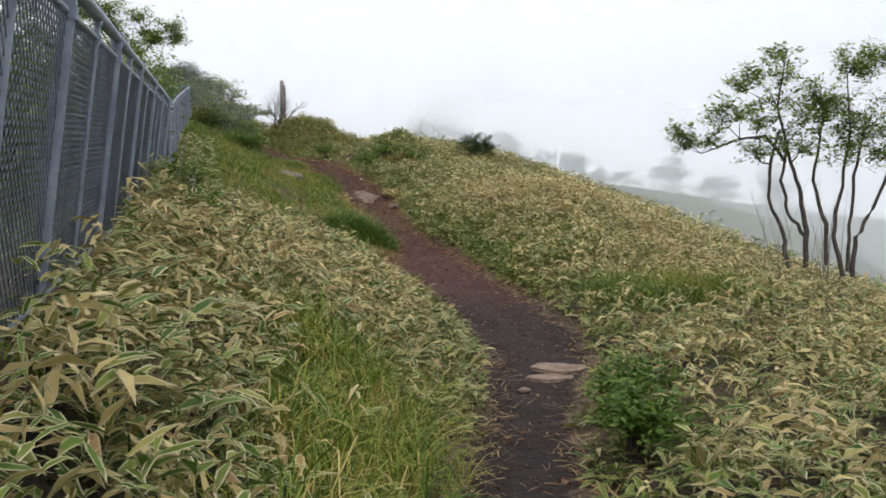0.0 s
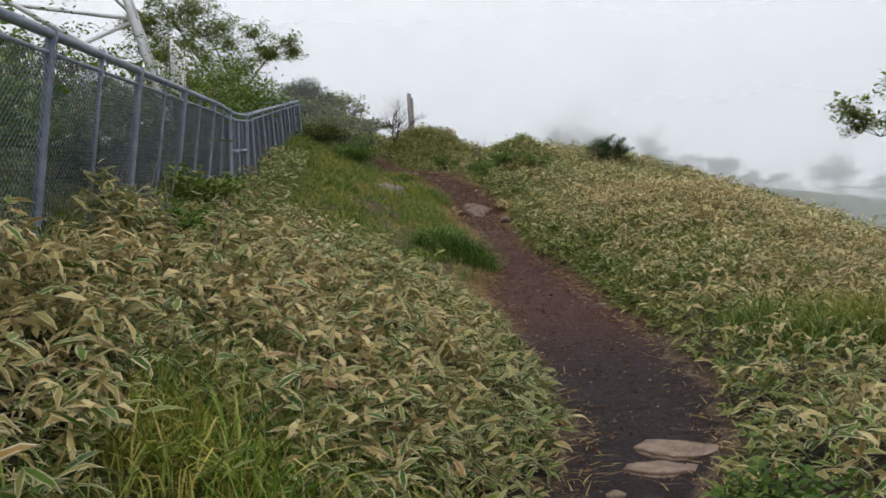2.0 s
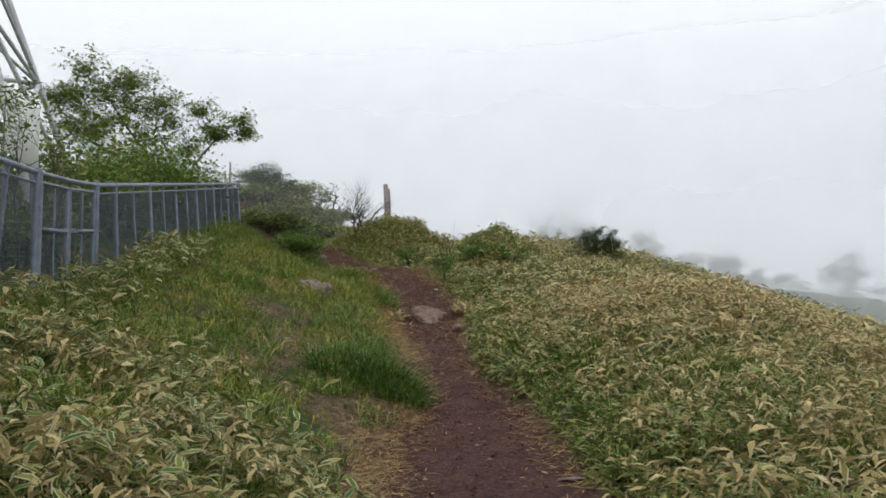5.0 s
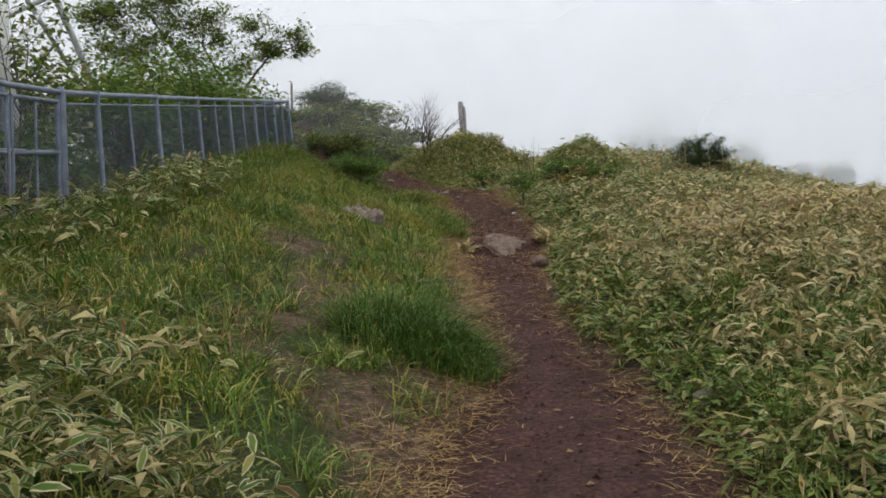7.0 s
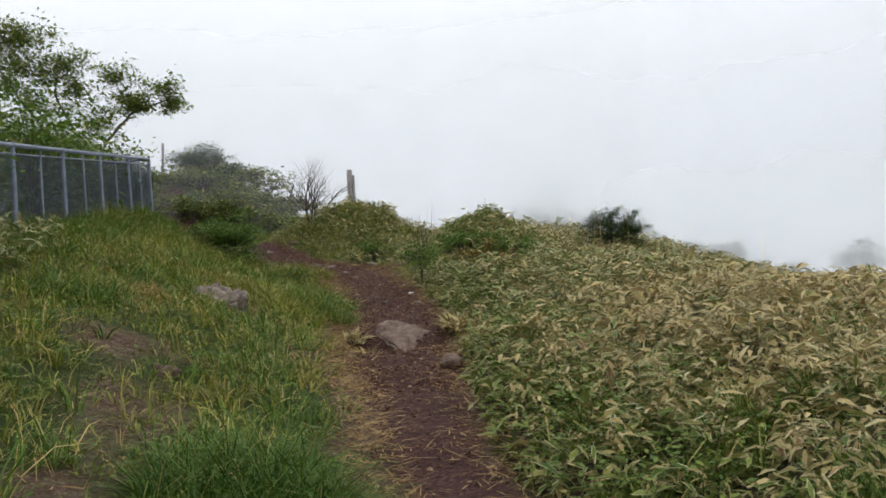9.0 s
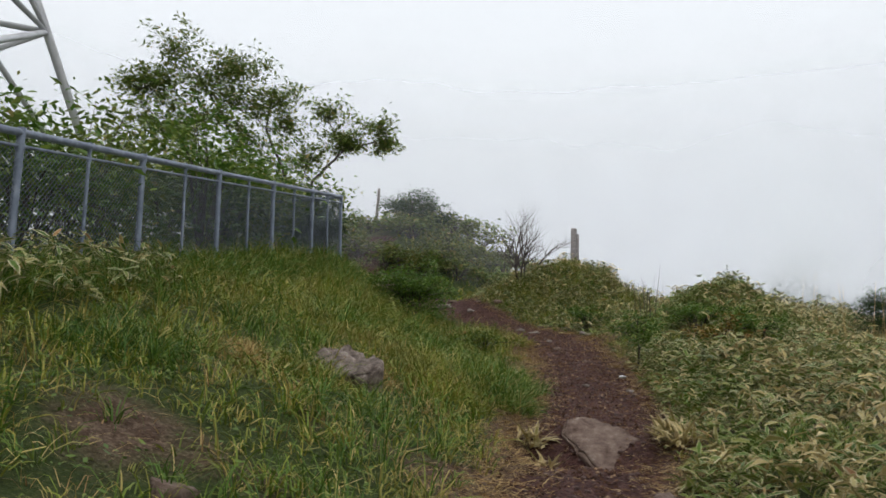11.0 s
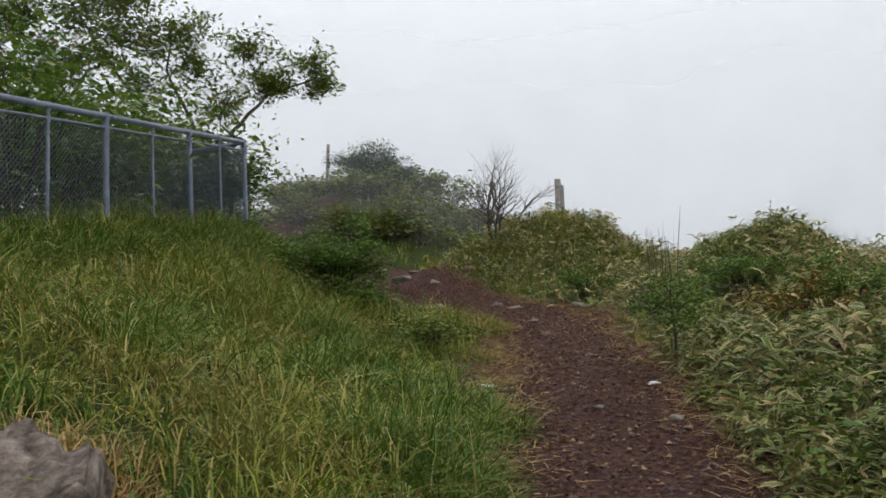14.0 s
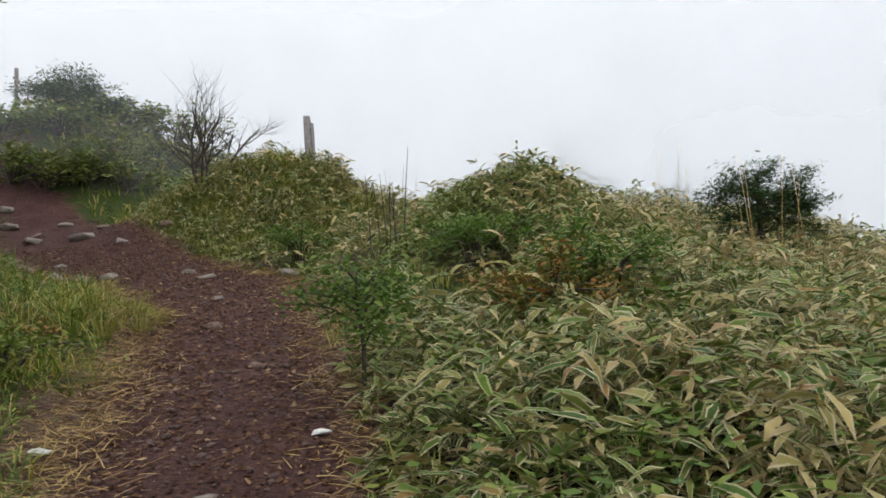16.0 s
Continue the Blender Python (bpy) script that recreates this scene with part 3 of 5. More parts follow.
def grass_weight(x, y):
    d = off_path(x, y)
    right = x > centre(y)
    n = lumps(x, y, 1.3, 21)
    w = np.where(right, .22 + .3 * (n > .3), np.where(y < 9.6, .22 + .4 * (n > .2), .85 + .4 * n))
    w = np.where((y < 6.2 + .5 * n) & (x > -.21 * y) & (x < .3) & ~right, 1, w)
    for cx, cy, sx, sy in ((2.7, 10.9, 1.0, .7), (-.3, 20.9, .45, .5), (-2.7, 27.6, .9, 1.8), (.4, 26.8, 1.8, .8), (2.6, 15.5, .9, .8), (-5.6, 33.2, 1.6, 1.3), (-3.6, 33.0, 1.5, 1.0)):
        w = np.maximum(w, 1.3 * bell(x, y, cx, cy, sx, sy, 1) * right)
    bare = sum(bell(x, y, cx, cy, sx, sy, 1) for cx, cy, sx, sy in ((-2.0, 19.4, .8, .6), (-1.15, 14.4, .5, 1.2), (-1.0, 17.4, .4, .9), (-2.3, 15.9, .35, .9), (-1.7, 14.7, .7, .4), (-3.3, 18.2, .6, .35), (-2.6, 17.2, .35, .7), (-4.5, 26.8, .5, .35), (-3.7, 25.6, .45, .9), (-4.9, 28.9, .8, .5), (-8, 32.5, 2.0, 1.6), (-7.5, 30.4, 1.2, .7)))
    w = np.where(y > 35.5, 1, w)
    return np.clip(w * (1 - .68 * np.clip(bare * 1.2, 0, 1)), 0, 1) * np.clip((d - .02 + .12 * n - .12 * (~right & (y > 12))) / .3, 0, 1)


def sasa_arrays(x, y, r, size=1.0, low=.05, high=.32, per=5, profile=LEAF, limp=0.0):
    """Stems with a fan of broad leaves at the top."""
    n = len(x)
    g = height(x, y)
    tall = .4 + .6 * np.clip(off_path(x, y) / .6, 0, 1)
    top = (low + (high - low) * r.rand(n) + .12 * lumps(x, y, .9, 31) + .09 * lumps(x, y, .36, 32)) * tall
    a0 = r.rand(n) * 6.283
    k = np.repeat(np.arange(n), per)
    m = n * per
    az = a0[k] + np.tile(np.arange(per), n) * (6.283 / per) + (r.rand(m) - .5) * .9
    base = np.stack([x[k], y[k], np.maximum(g[k] + .02, g[k] + top[k] - .10 * r.rand(m))], -1)
    L = size * (.08 + .15 * r.rand(m) ** 1.3)
    pitch = .85 - 1.35 * r.rand(m) - limp
    return strips(base, az, pitch, L, L * (.14 + .17 * r.rand(m)), .3 + 1.2 * r.rand(m) + limp, profile, r, .9)


def tuft_arrays(x, y, r, tall, per=14, width=.007, spread=.05, profile=SHORT, sunk=.01):
    """Tufts of grass: blades that arch out from one foot."""
    n = len(x)
    k = np.repeat(np.arange(n), per)
    m = n * per
    az = r.rand(m) * 6.283
    off = spread * r.rand(m) ** .5
    bx, by = x[k] + off * np.cos(az), y[k] + off * np.sin(az)
    base = np.stack([bx, by, height(bx, by) - sunk], -1)
    t = np.broadcast_to(tall, (n,)) * (.75 + .5 * r.rand(n))
    L = t[k] * (.5 + .7 * r.rand(m))
    return strips(base, az + (r.rand(m) - .5), 1.45 - 1.0 * r.rand(m) ** 1.2, L, width * (.5 + .7 * r.rand(m)), 1.0 + 2.2 * r.rand(m), profile, r, .7)


def weed_arrays(x, y, r, tall=.12, size=.036, per=8):
    n = len(x)
    k = np.repeat(np.arange(n), per)
    m = n * per
    az = r.rand(m) * 6.283
    bx, by = x[k] + .05 * r.normal(size=m), y[k] + .05 * r.normal(size=m)
    base = np.stack([bx, by, height(bx, by) + tall * r.rand(m)], -1)
    L = size * (.6 + .8 * r.rand(m))
    return strips(base, az, .6 - .8 * r.rand(m), L, L * .5, .6 * r.rand(m), (.2, 1.0, .06), r, .6)


def stuff(name, arrays, mat, label, category, group=""):
    v, f, uv = arrays
    return tagged(new(name, raw_mesh(name, v, f, mat, uv)), label, category, group, kind="stuff")


def near_leaves(bed, x0, x1, y0, y1, count, seed):
    """Broad leaves that stand apart nearest the trail, each a piece of its own on one of eight shared meshes."""
    r = np.random.RandomState(seed)
    shapes = []
    for i in range(8):
        L = .10 + .08 * r.rand()
        v, f, uv = strips(np.zeros((1, 3)), np.zeros(1), np.array([.35 - .6 * r.rand()]), np.array([L]), np.array([L * (.23 + .07 * r.rand())]), np.array([.4 + .9 * r.rand()]), (.25, .8, 1.0, .9, .55, .03), r, .4)
        shapes.append(raw_mesh("leaf", v, f, SASA_SINGLE, uv))
    x, y = x0 + (x1 - x0) * r.rand(count), y0 + (y1 - y0) * r.rand(count)
    z = height(x, y) + .20 + .14 * r.rand(count) + .10 * lumps(x, y, .9, 31)
    for i in range(count):
        ob = new("leaf", shapes[i % 8])
        ob.parent = bed
        ob.matrix_basis = pose(x[i], y[i], z[i], 0, 25 * (r.rand() - .5), 360 * r.rand())


def plant_cover():
    r = np.random.RandomState(5)

    def on_left(w):
        return lambda a, b: w(a, b) * (a < centre(b))

    def on_right(w):
        return lambda a, b: w(a, b) * (a > centre(b))

    # the bank under the fence
    x, y = scatter(25000, -5, .6, 1.2, 15.0, on_left(sasa_weight), r)
    dry = r.rand(len(x)) < dryness(x, y)
    bed = stuff("bamboo_grass", sasa_arrays(x[~dry], y[~dry], r, .70), SASA, "low bamboo grass with white-edged olive leaves on a bank", "bamboo grass", "bamboo grass")
    stuff("bamboo_grass", sasa_arrays(x[dry], y[dry], r, .72, profile=PLAIN_LEAF, limp=.35), SASA_DRY, "withered straw-coloured bamboo grass on a bank below a fence", "bamboo grass", "bamboo grass")
    near_leaves(bed, -1.75, -.75, 2.7, 5.2, 150, 91)
    # the ridge across the trail
    x, y = scatter(70000, -6.5, 6.4, 1.2, 36, on_right(lambda a, b: sasa_weight(a, b) * (a < 5.7 + .6 * lumps(a, b, 1.7, 71)) * (b > 2.2 + .8 * lumps(a, b, 1.5, 72))), r)
    dry = r.rand(len(x)) < dryness(x, y)
    green = ~dry & (r.rand(len(x)) < np.clip(.95 - off_path(x, y) / 1.3, .1, .9))
    keep = ((x < 4.2) | (r.rand(len(x)) < .5)) & ((x < 2.8) | (y < 17) | (r.rand(len(x)) < .65))
    x, y, dry, green = x[keep], y[keep], dry[keep], green[keep]
    keep = (y < 28) | (r.rand(len(x)) < .75)
    x, y, dry, green = x[keep], y[keep], dry[keep], green[keep]
    k = ~dry & ~green & (y < 21.5)
    stuff("bamboo_grass", sasa_arrays(x[k], y[k], r, .74, profile=PLAIN_LEAF), SASA, "low olive bamboo grass over a ridge", "bamboo grass", "bamboo grass")
    k = ~dry & ~green & (y >= 21.5)
    bed = stuff("bamboo_grass", sasa_arrays(x[k], y[k], r, .76), SASA, "low bamboo grass with pale leaf margins over a ridge", "bamboo grass", "bamboo grass")
    stuff("bamboo_grass", sasa_arrays(x[dry], y[dry], r, .78, profile=PLAIN_LEAF, limp=.35), SASA_DRY, "withered tan bamboo grass matted over a ridge", "bamboo grass", "bamboo grass")
    stuff("bamboo_grass", sasa_arrays(x[green], y[green], r, .72, .04, .24, profile=PLAIN_LEAF), SASA_GREEN, "green bamboo grass hanging over the edge of a trail", "bamboo grass", "bamboo grass")
    x, y = scatter(5200, -2.4, 1.6, 21.8, 27.5, on_right(lambda a, b: (off_path(a, b) > .05) * 1.0), r)
    stuff("bamboo_grass", sasa_arrays(x, y, r, .62, .02, .22), SASA, "short dense bamboo grass with white leaf margins by a trail", "bamboo grass", "bamboo grass")
    x, y = scatter(5500, -1, 4.2, 11.5, 21.5, on_right(lambda a, b: (off_path(a, b) > .1) * np.clip((2.3 - (a - centre(b))) / .7, .1, 1)), r)
    stuff("bamboo_grass", sasa_arrays(x, y, r, .66, .02, .20, profile=PLAIN_LEAF), SASA_GREEN, "short green bamboo grass under taller withered leaves", "bamboo grass", "bamboo grass")
    x, y = scatter(23000, -1.2, 5.2, 11.5, 28.5, on_right(lambda a, b: np.clip((off_path(a, b) - .6) / 1.2, 0, 1) * np.clip(.55 + .35 * lumps(a, b, 1.3, 15) + bell(a, b, 2.4, 20.0, 2.4, 3.5, .5), .1, 1) * sasa_weight(a, b)), r)
    tan = r.rand(len(x)) < .72
    stuff("bamboo_grass", sasa_arrays(x[tan], y[tan], r, .62, .02, .26, 6, PLAIN_LEAF, .15), SASA_PALE, "pale straw-coloured leaves matted over a swell of bamboo grass", "bamboo grass", "bamboo grass")
    stuff("bamboo_grass", sasa_arrays(x[~tan], y[~tan], r, .62, .02, .24, 5, PLAIN_LEAF, .1), SASA, "dense olive bamboo grass on a swell", "bamboo grass", "bamboo grass")
    near_leaves(bed, -1.3, .9, 23.3, 25.2, 150, 92)
    # meadow
    x, y = scatter(28000, -8.6, .4, 2.0, 33, on_left(grass_weight), r)
    mask = lumps(x, y, .75, 42) + .6 * lumps(x, y, 2.3, 43)
    tall = .15 + .08 * lumps(x, y, 1.1, 41) + .06 * lumps(x, y, .45, 44) + .12 * ((y < 6.2) & (x > -.21 * y)) + bell(x, y, -6.0, 25.8, 1.3, 1.6, .2) + bell(x, y, -2.9, 22.6, .5, 1.2, .12)
    away = off_path(x, y) > 2.4
    k = (mask < .35) & away
    stuff("meadow_grass", tuft_arrays(x[k], y[k], r, np.maximum(.07, 1.25 * tall[k]), 8, .012, .07), GRASS, "yellow-green meadow grass towards a fence", "grass", "meadow grass")
    k = (mask < .35) & ~away
    stuff("meadow_grass", tuft_arrays(x[k], y[k], r, np.maximum(.07, 1.25 * tall[k]), 10, .0105, .07, ARCHED), GRASS, "yellow-green meadow grass in tufts on a bank", "grass", "meadow grass")
    k = (mask >= .35) & (mask < 1.05)
    stuff("meadow_grass", tuft_arrays(x[k], y[k], r, np.maximum(.12, 1.5 * tall[k] + .06), 13, .009, .05, ARCHED), LUSH, "longer dark-green grass in clumps on a bank", "grass", "meadow grass")
    k = mask >= 1.05
    stuff("dry_straw", tuft_arrays(x[k], y[k], r, np.maximum(.08, tall[k]), 10, .007, .07, ARCHED), STRAW, "patches of dead straw-coloured grass in a meadow", "straw")
    x, y = scatter(9500, -6.5, 6.5, 2.5, 34, on_right(grass_weight), r)
    stuff("meadow_grass", tuft_arrays(x, y, r, .25, 10, .007), GRASS, "green grass tufts growing through bamboo grass", "grass", "meadow grass")
    x, y = scatter(6000, -8.6, .2, 9, 34, on_left(lambda a, b: np.clip(off_path(a, b) / .4, 0, 1) * (lumps(a, b, .9, 51) > -.1)), r)
    stuff("low_weeds", weed_arrays(x, y, r), WEED, "small broad-leaved weeds among the grass", "weeds", "weeds")
    x, y = scatter(5000, -5, 5, 3, 32, on_right(lambda a, b: (off_path(a, b) > .08) * np.clip(1.3 - off_path(a, b) / 1.6, .08, 1) * (lumps(a, b, .8, 52) > .1)), r)
    stuff("low_weeds", weed_arrays(x, y, r, .2, .045), WEED, "fresh green weeds along the trail edge", "weeds", "weeds")
    x, y = scatter(2000, -.2, 3.4, 13.2, 18.2, on_right(lambda a, b: (off_path(a, b) > .12) * (lumps(a, b, .9, 53) > -.25) * np.clip((2.6 - (a - centre(b)) + .5 * lumps(a, b, .8, 54)) / .6, 0, 1)), r)
    stuff("low_weeds", weed_arrays(x, y, r, .24, .045, 9), WEED, "fresh broad green weeds over the foot of a swell", "weeds", "weeds")
    x, y = scatter(2200, -.2, 3.8, 13.2, 18.6, on_right(lambda a, b: (off_path(a, b) > .2) * (lumps(a, b, 1.0, 55) > .1)), r)
    stuff("meadow_grass", tuft_arrays(x, y, r, .34, 10, .009, .05, ARCHED), LUSH, "bright green grass growing through bamboo grass", "grass", "meadow grass")
    y = 13.6 + 15.4 * r.rand(1500)
    x = fence_x(y) + .08 + .55 * r.rand(1500) ** 1.4
    stuff("meadow_grass", tuft_arrays(x, y, r, .34, 11, .009, .06, ARCHED), LUSH, "long grass along the foot of a wire fence", "grass", "meadow grass")
    y = 13.2 + 8.0 * r.rand(520)
    x = fence_x(y) + .05 + .7 * r.rand(520)
    stuff("bamboo_grass", sasa_arrays(x, y, r, .8, .08, .34), SASA, "tall bamboo grass at the foot of a wire gate", "bamboo grass", "bamboo grass")
    x, y = scatter(1500, -1.7, 1.6, 22.3, 27.5, on_right(lambda a, b: (off_path(a, b) > .1) * (lumps(a, b, .7, 56) > .0)), r)
    stuff("low_weeds", weed_arrays(x, y, r, .28, .055, 9), WEED, "fresh green weeds standing among bamboo grass", "weeds", "weeds")
    x, y = scatter(700, -1.5, 2.0, 22.5, 28.0, on_right(lambda a, b: (off_path(a, b) > .2) * (lumps(a, b, .9, 57) > .2)), r)
    stuff("meadow_grass", tuft_arrays(x, y, r, .34, 10, .008, .05, ARCHED), LUSH, "green grass standing among bamboo grass", "grass", "meadow grass")
    # the mound behind, and the thick sward beside the end of the walk
    x, y = scatter(6500, -7.6, -2.8, 32.0, 36.2, lambda a, b: np.clip(1.6 * bell(a, b, -5.2, 34.0, 1.7, 1.6, 1), 0, 1) * (off_path(a, b) > .1), r)
    stuff("bamboo_grass", sasa_arrays(x, y, r, .62, .02, .2, 5, PLAIN_LEAF, .35), SASA, "olive bamboo grass over a small mound", "bamboo grass", "bamboo grass")
    x, y = scatter(5200, -2.8, .0, 28.6, 31.8, lambda a, b: np.clip(1.6 * bell(a, b, -1.5, 30.1, 1.0, 1.1, 1), 0, 1), r)
    stuff("bamboo_grass", sasa_arrays(x, y, r, .6, .02, .2, 5, PLAIN_LEAF, .35), SASA_GREEN, "dense green bamboo grass over a rounded mound", "bamboo grass", "bamboo grass")
    x, y = scatter(2200, -7.6, -2.8, 32.0, 36.2, lambda a, b: np.clip(1.5 * bell(a, b, -5.0, 34.0, 1.8, 1.6, 1), 0, 1) * (off_path(a, b) > .1), r)
    stuff("meadow_grass", tuft_arrays(x, y, r, .26, 9, .011), GRASS, "yellow-green grass over a small mound", "grass", "meadow grass")
    x, y = scatter(1500, -6.0, -2.6, 21.2, 26.6, on_left(lambda a, b: np.clip((off_path(a, b) - .35) / .4, 0, 1)), r)
    stuff("meadow_grass", tuft_arrays(x, y, r, .24, 9, .009, .07, ARCHED), GRASS, "thick green sward beside a trail", "grass", "meadow grass")
    # dead thatch on bare patches and beside the trodden earth
    y = 3 + 31 * r.rand(34000)
    y = y[r.rand(len(y)) < np.where(y < 12, .25, 1)]
    side = np.where(r.rand(len(y)) < .62, -1, 1)
    x = centre(y) + side * (knots(y, LINE_Y, WIDE) / 2 + .08 + .16 * r.normal(size=len(y)))
    x2, y2 = scatter(42000, -8, 0, 11, 33, on_left(lambda a, b: (off_path(a, b) > .1) * np.clip(.9 - 1.4 * grass_weight(a, b), 0, 1)), r)
    x, y = np.concatenate([x, x2]), np.concatenate([y, y2])
    n = len(x)
    b = np.stack([x, y, height(x, y) + .006 + .025 * r.rand(n)], -1)
    stuff("dry_straw", strips(b, r.rand(n) * 6.283, .35 * r.rand(n), .05 + .13 * r.rand(n), .003 + .004 * r.rand(n), .4 * r.rand(n), SHORT, r), STRAW,
          "dry trampled straw along the edge of the trail", "straw")
    x, y = scatter(2600, -8, .4, 4, 34, on_left(lambda a, b: (off_path(a, b) > .25) * .6), r)
    stuff("dry_straw", tuft_arrays(x, y, r, .22, 6, .005), STRAW, "tufts of dead straw-coloured grass on a bank", "straw")
    # hilltop behind
    x, y = scatter(3200, -19, 2, 35, 50, lambda a, b: .9 * (off_path(a, b) > .3), r)
    stuff("meadow_grass", tuft_arrays(x, y, r, .34, 7, .03, .2), GRASS, "rough grass on a distant misty hilltop", "grass", "meadow grass")
    x, y = scatter(10500, 3.5, 12.5, 3, 36, lambda a, b: (a > np.minimum(centre(b) + 5.2, 5.8)) * (a < 10 + 1.8 * lumps(a, b, 3.1, 73)) * (b > 5.5 + 1.8 * lumps(a, b, 2.6, 74)) * .85, r)
    tan = r.rand(len(x)) < .55
    stuff("bamboo_grass", sasa_arrays(x[~tan], y[~tan], r, .95, .1, .34, 4, PLAIN_LEAF), SASA, "olive bamboo grass on the brink of a slope", "bamboo grass", "bamboo grass")
    stuff("bamboo_grass", sasa_arrays(x[tan], y[tan], r, .95, .1, .34, 4, PLAIN_LEAF), SASA_DRY, "withered bamboo grass on the brink of a slope", "bamboo grass", "bamboo grass")
    x, y = scatter(5000, 4, 30, 0, 56, lambda a, b: (a > centre(b) + 10) * .8, r)
    stuff("bamboo_grass", sasa_arrays(x, y, r, 1.7, .1, .4, 3, (.4, 1.0, .04)), SASA, "bamboo grass on the slope falling into mist", "bamboo grass", "bamboo grass")


plant_cover()


def clump(at, wide, tall, blades, seed, label, mat, width=.008):
    r = np.random.RandomState(seed)
    n = blades // 14
    a, o = r.rand(n) * 6.283, r.rand(n) ** .5
    x, y = at[0] + wide * o * np.cos(a), at[1] + wide * o * np.sin(a)
    v, f, uv = tuft_arrays(x, y, r, tall * (1.1 - .5 * o), 14, width, .05, BLADE)
    return tagged(new("grass_clump", raw_mesh("grass_clump", v, f, mat, uv)), label, "grass", "grass clumps", "stuff")


for i, (x, y) in enumerate(((-.35, 3.6), (-.55, 4.5), (-.3, 5.0), (-.6, 5.5), (-.3, 5.9))):
    clump((x, y), .34, .27, 420, 50 + i, "bright green grass clump beside bamboo grass", GRASS)
clump((-1.5, 16.0), .52, .60, 4000, 1, "thick dark-green grass clump beside the trail", DEEP)
clump((-1.18, 15.95), .34, .50, 1700, 2, "thick dark-green grass clump beside the trail", DEEP)
clump((-4.1, 19.0), .45, .36, 1000, 3, "dark-green grass clump on a meadow bank", DEEP)
clump((-2.95, 22.5), .4, .46, 1500, 4, "tall bright grass at the edge of the trail", LUSH)
for i, (x, y) in enumerate(((-3.2, 23.2), (-3.5, 24.0), (-3.15, 23.8), (-3.9, 23.3), (-4.3, 24.4))):
    clump((x, y), .32, .46, 700, 130 + i, "long arching green grass beside the trail", LUSH, .010)
for i, (x, y) in enumerate(((-.95, 5.6), (-.65, 6.2), (-1.05, 6.3), (-.7, 10.7), (-1.3, 9.2), (-1.9, 8.0), (-2.4, 9.9), (-1.6, 11.2))):
    clump((x, y), .26, .34, 600, 150 + i, "green grass clump growing through bamboo grass", LUSH if i % 2 else GRASS)
clump((-3.3, 21.9), .4, .36, 1000, 14, "bright grass growing round a boulder", GRASS)
for i, (x, y) in enumerate(((2.5, 10.7), (3.0, 11.0), (3.4, 10.7), (2.8, 11.5), (2.2, 11.3))):
    clump((x, y), .45, .56, 1400, 70 + i, "tall green grass standing in bamboo grass", GRASS if i % 2 else LUSH)
for i, (x, y) in enumerate(((2.4, 13.2), (2.9, 13.5), (1.9, 16.3), (2.4, 16.6), (1.3, 16.0), (1.35, 14.6), (1.7, 14.8), (.9, 17.2))):
    clump((x, y), .34, .42, 520, 90 + i, "fresh green grass standing in bamboo grass", GRASS if i % 2 else LUSH)
clump((-.3, 20.95), .38, .46, 900, 6, "tall green grass standing in bamboo grass", LUSH)
clump((-3.55, 20.95), .3, .28, 700, 7, "brown dead grass tuft behind a boulder", STRAW)
clump((-3.5, 20.12), .34, .22, 460, 15, "bright grass in front of a boulder", GRASS)
clump((-3.9, 19.9), .3, .24, 500, 8, "brown dead grass tuft on a meadow bank", STRAW)
clump((-6.1, 25.9), .8, .55, 2200, 9, "tall yellow grass at the foot of a fence", GRASS, .007)
clump((-5.6, 24.9), .5, .5, 1200, 10, "tall yellow grass on a bank", GRASS, .007)
clump((-4.55, 27.6), .5, .3, 1100, 11, "low grass island in the trodden earth", GRASS)
clump((-3.2, 12.3), .4, .45, 600, 12, "long green grass below a fence", LUSH)
clump((2.3, 15.4), .6, .4, 900, 13, "green grass standing in bamboo grass", LUSH)


rt = np.random.RandomState(23)
for i in range(34):
    y = 11.5 + 15.5 * rt.rand()
    x = float(centre(y)) - 1.2 - 3.2 * rt.rand()
    if x > float(fence_x(y)) + .4:
        clump((x, y), .16 + .16 * rt.rand(), .17 + .14 * rt.rand(), 380, 300 + i, "low dark-green grass tuft in a meadow", LUSH, .008)


ground_sheet()


# ---------------------------------------------------------------- trees and shrubs
def grow(base, top, r, lean=(0, 0), radius=.05, depth=3, spread=.8, clear=1, rise=.05):
    """Limbs of a small tree: lines of (x, y, z, radius), and the tips of the twigs. clear: joints of the stem without boughs."""
    lines, tips = [], []

    def limb(p, d, length, rad, level):
        n = 6 if level == 1 else 5
        pts = [(*p, rad)]
        q, v = np.array(p, float), np.array(d, float)
        for i in range(n):
            v = v + (r.rand(3) - .5) * .5
            v[2] += rise
            v /= np.linalg.norm(v)
            q = q + v * length / n
            pts.append((*q, rad * (1 - .6 * (i + 1) / n)))
            if level < depth and i >= (clear if level == 1 else 1):
                for _ in range(1 + (r.rand() < .5)):
                    a = r.rand() * 6.283
                    w = v * .6 + np.array([math.cos(a), math.sin(a), .25 * r.rand()]) * spread
                    limb(q, w / np.linalg.norm(w), length * (.42 + .25 * r.rand()), rad * (1 - .6 * (i + 1) / n) * .62, level + 1)
            if level == depth and i >= 1:
                tips.append(q.copy())
        lines.append(pts)
        tips.append(q.copy())

    d = np.array([lean[0], lean[1], 1.0])
    limb(base, d / np.linalg.norm(d), (top - base[2]) * .6, radius, 1)
    return lines, np.array(tips)


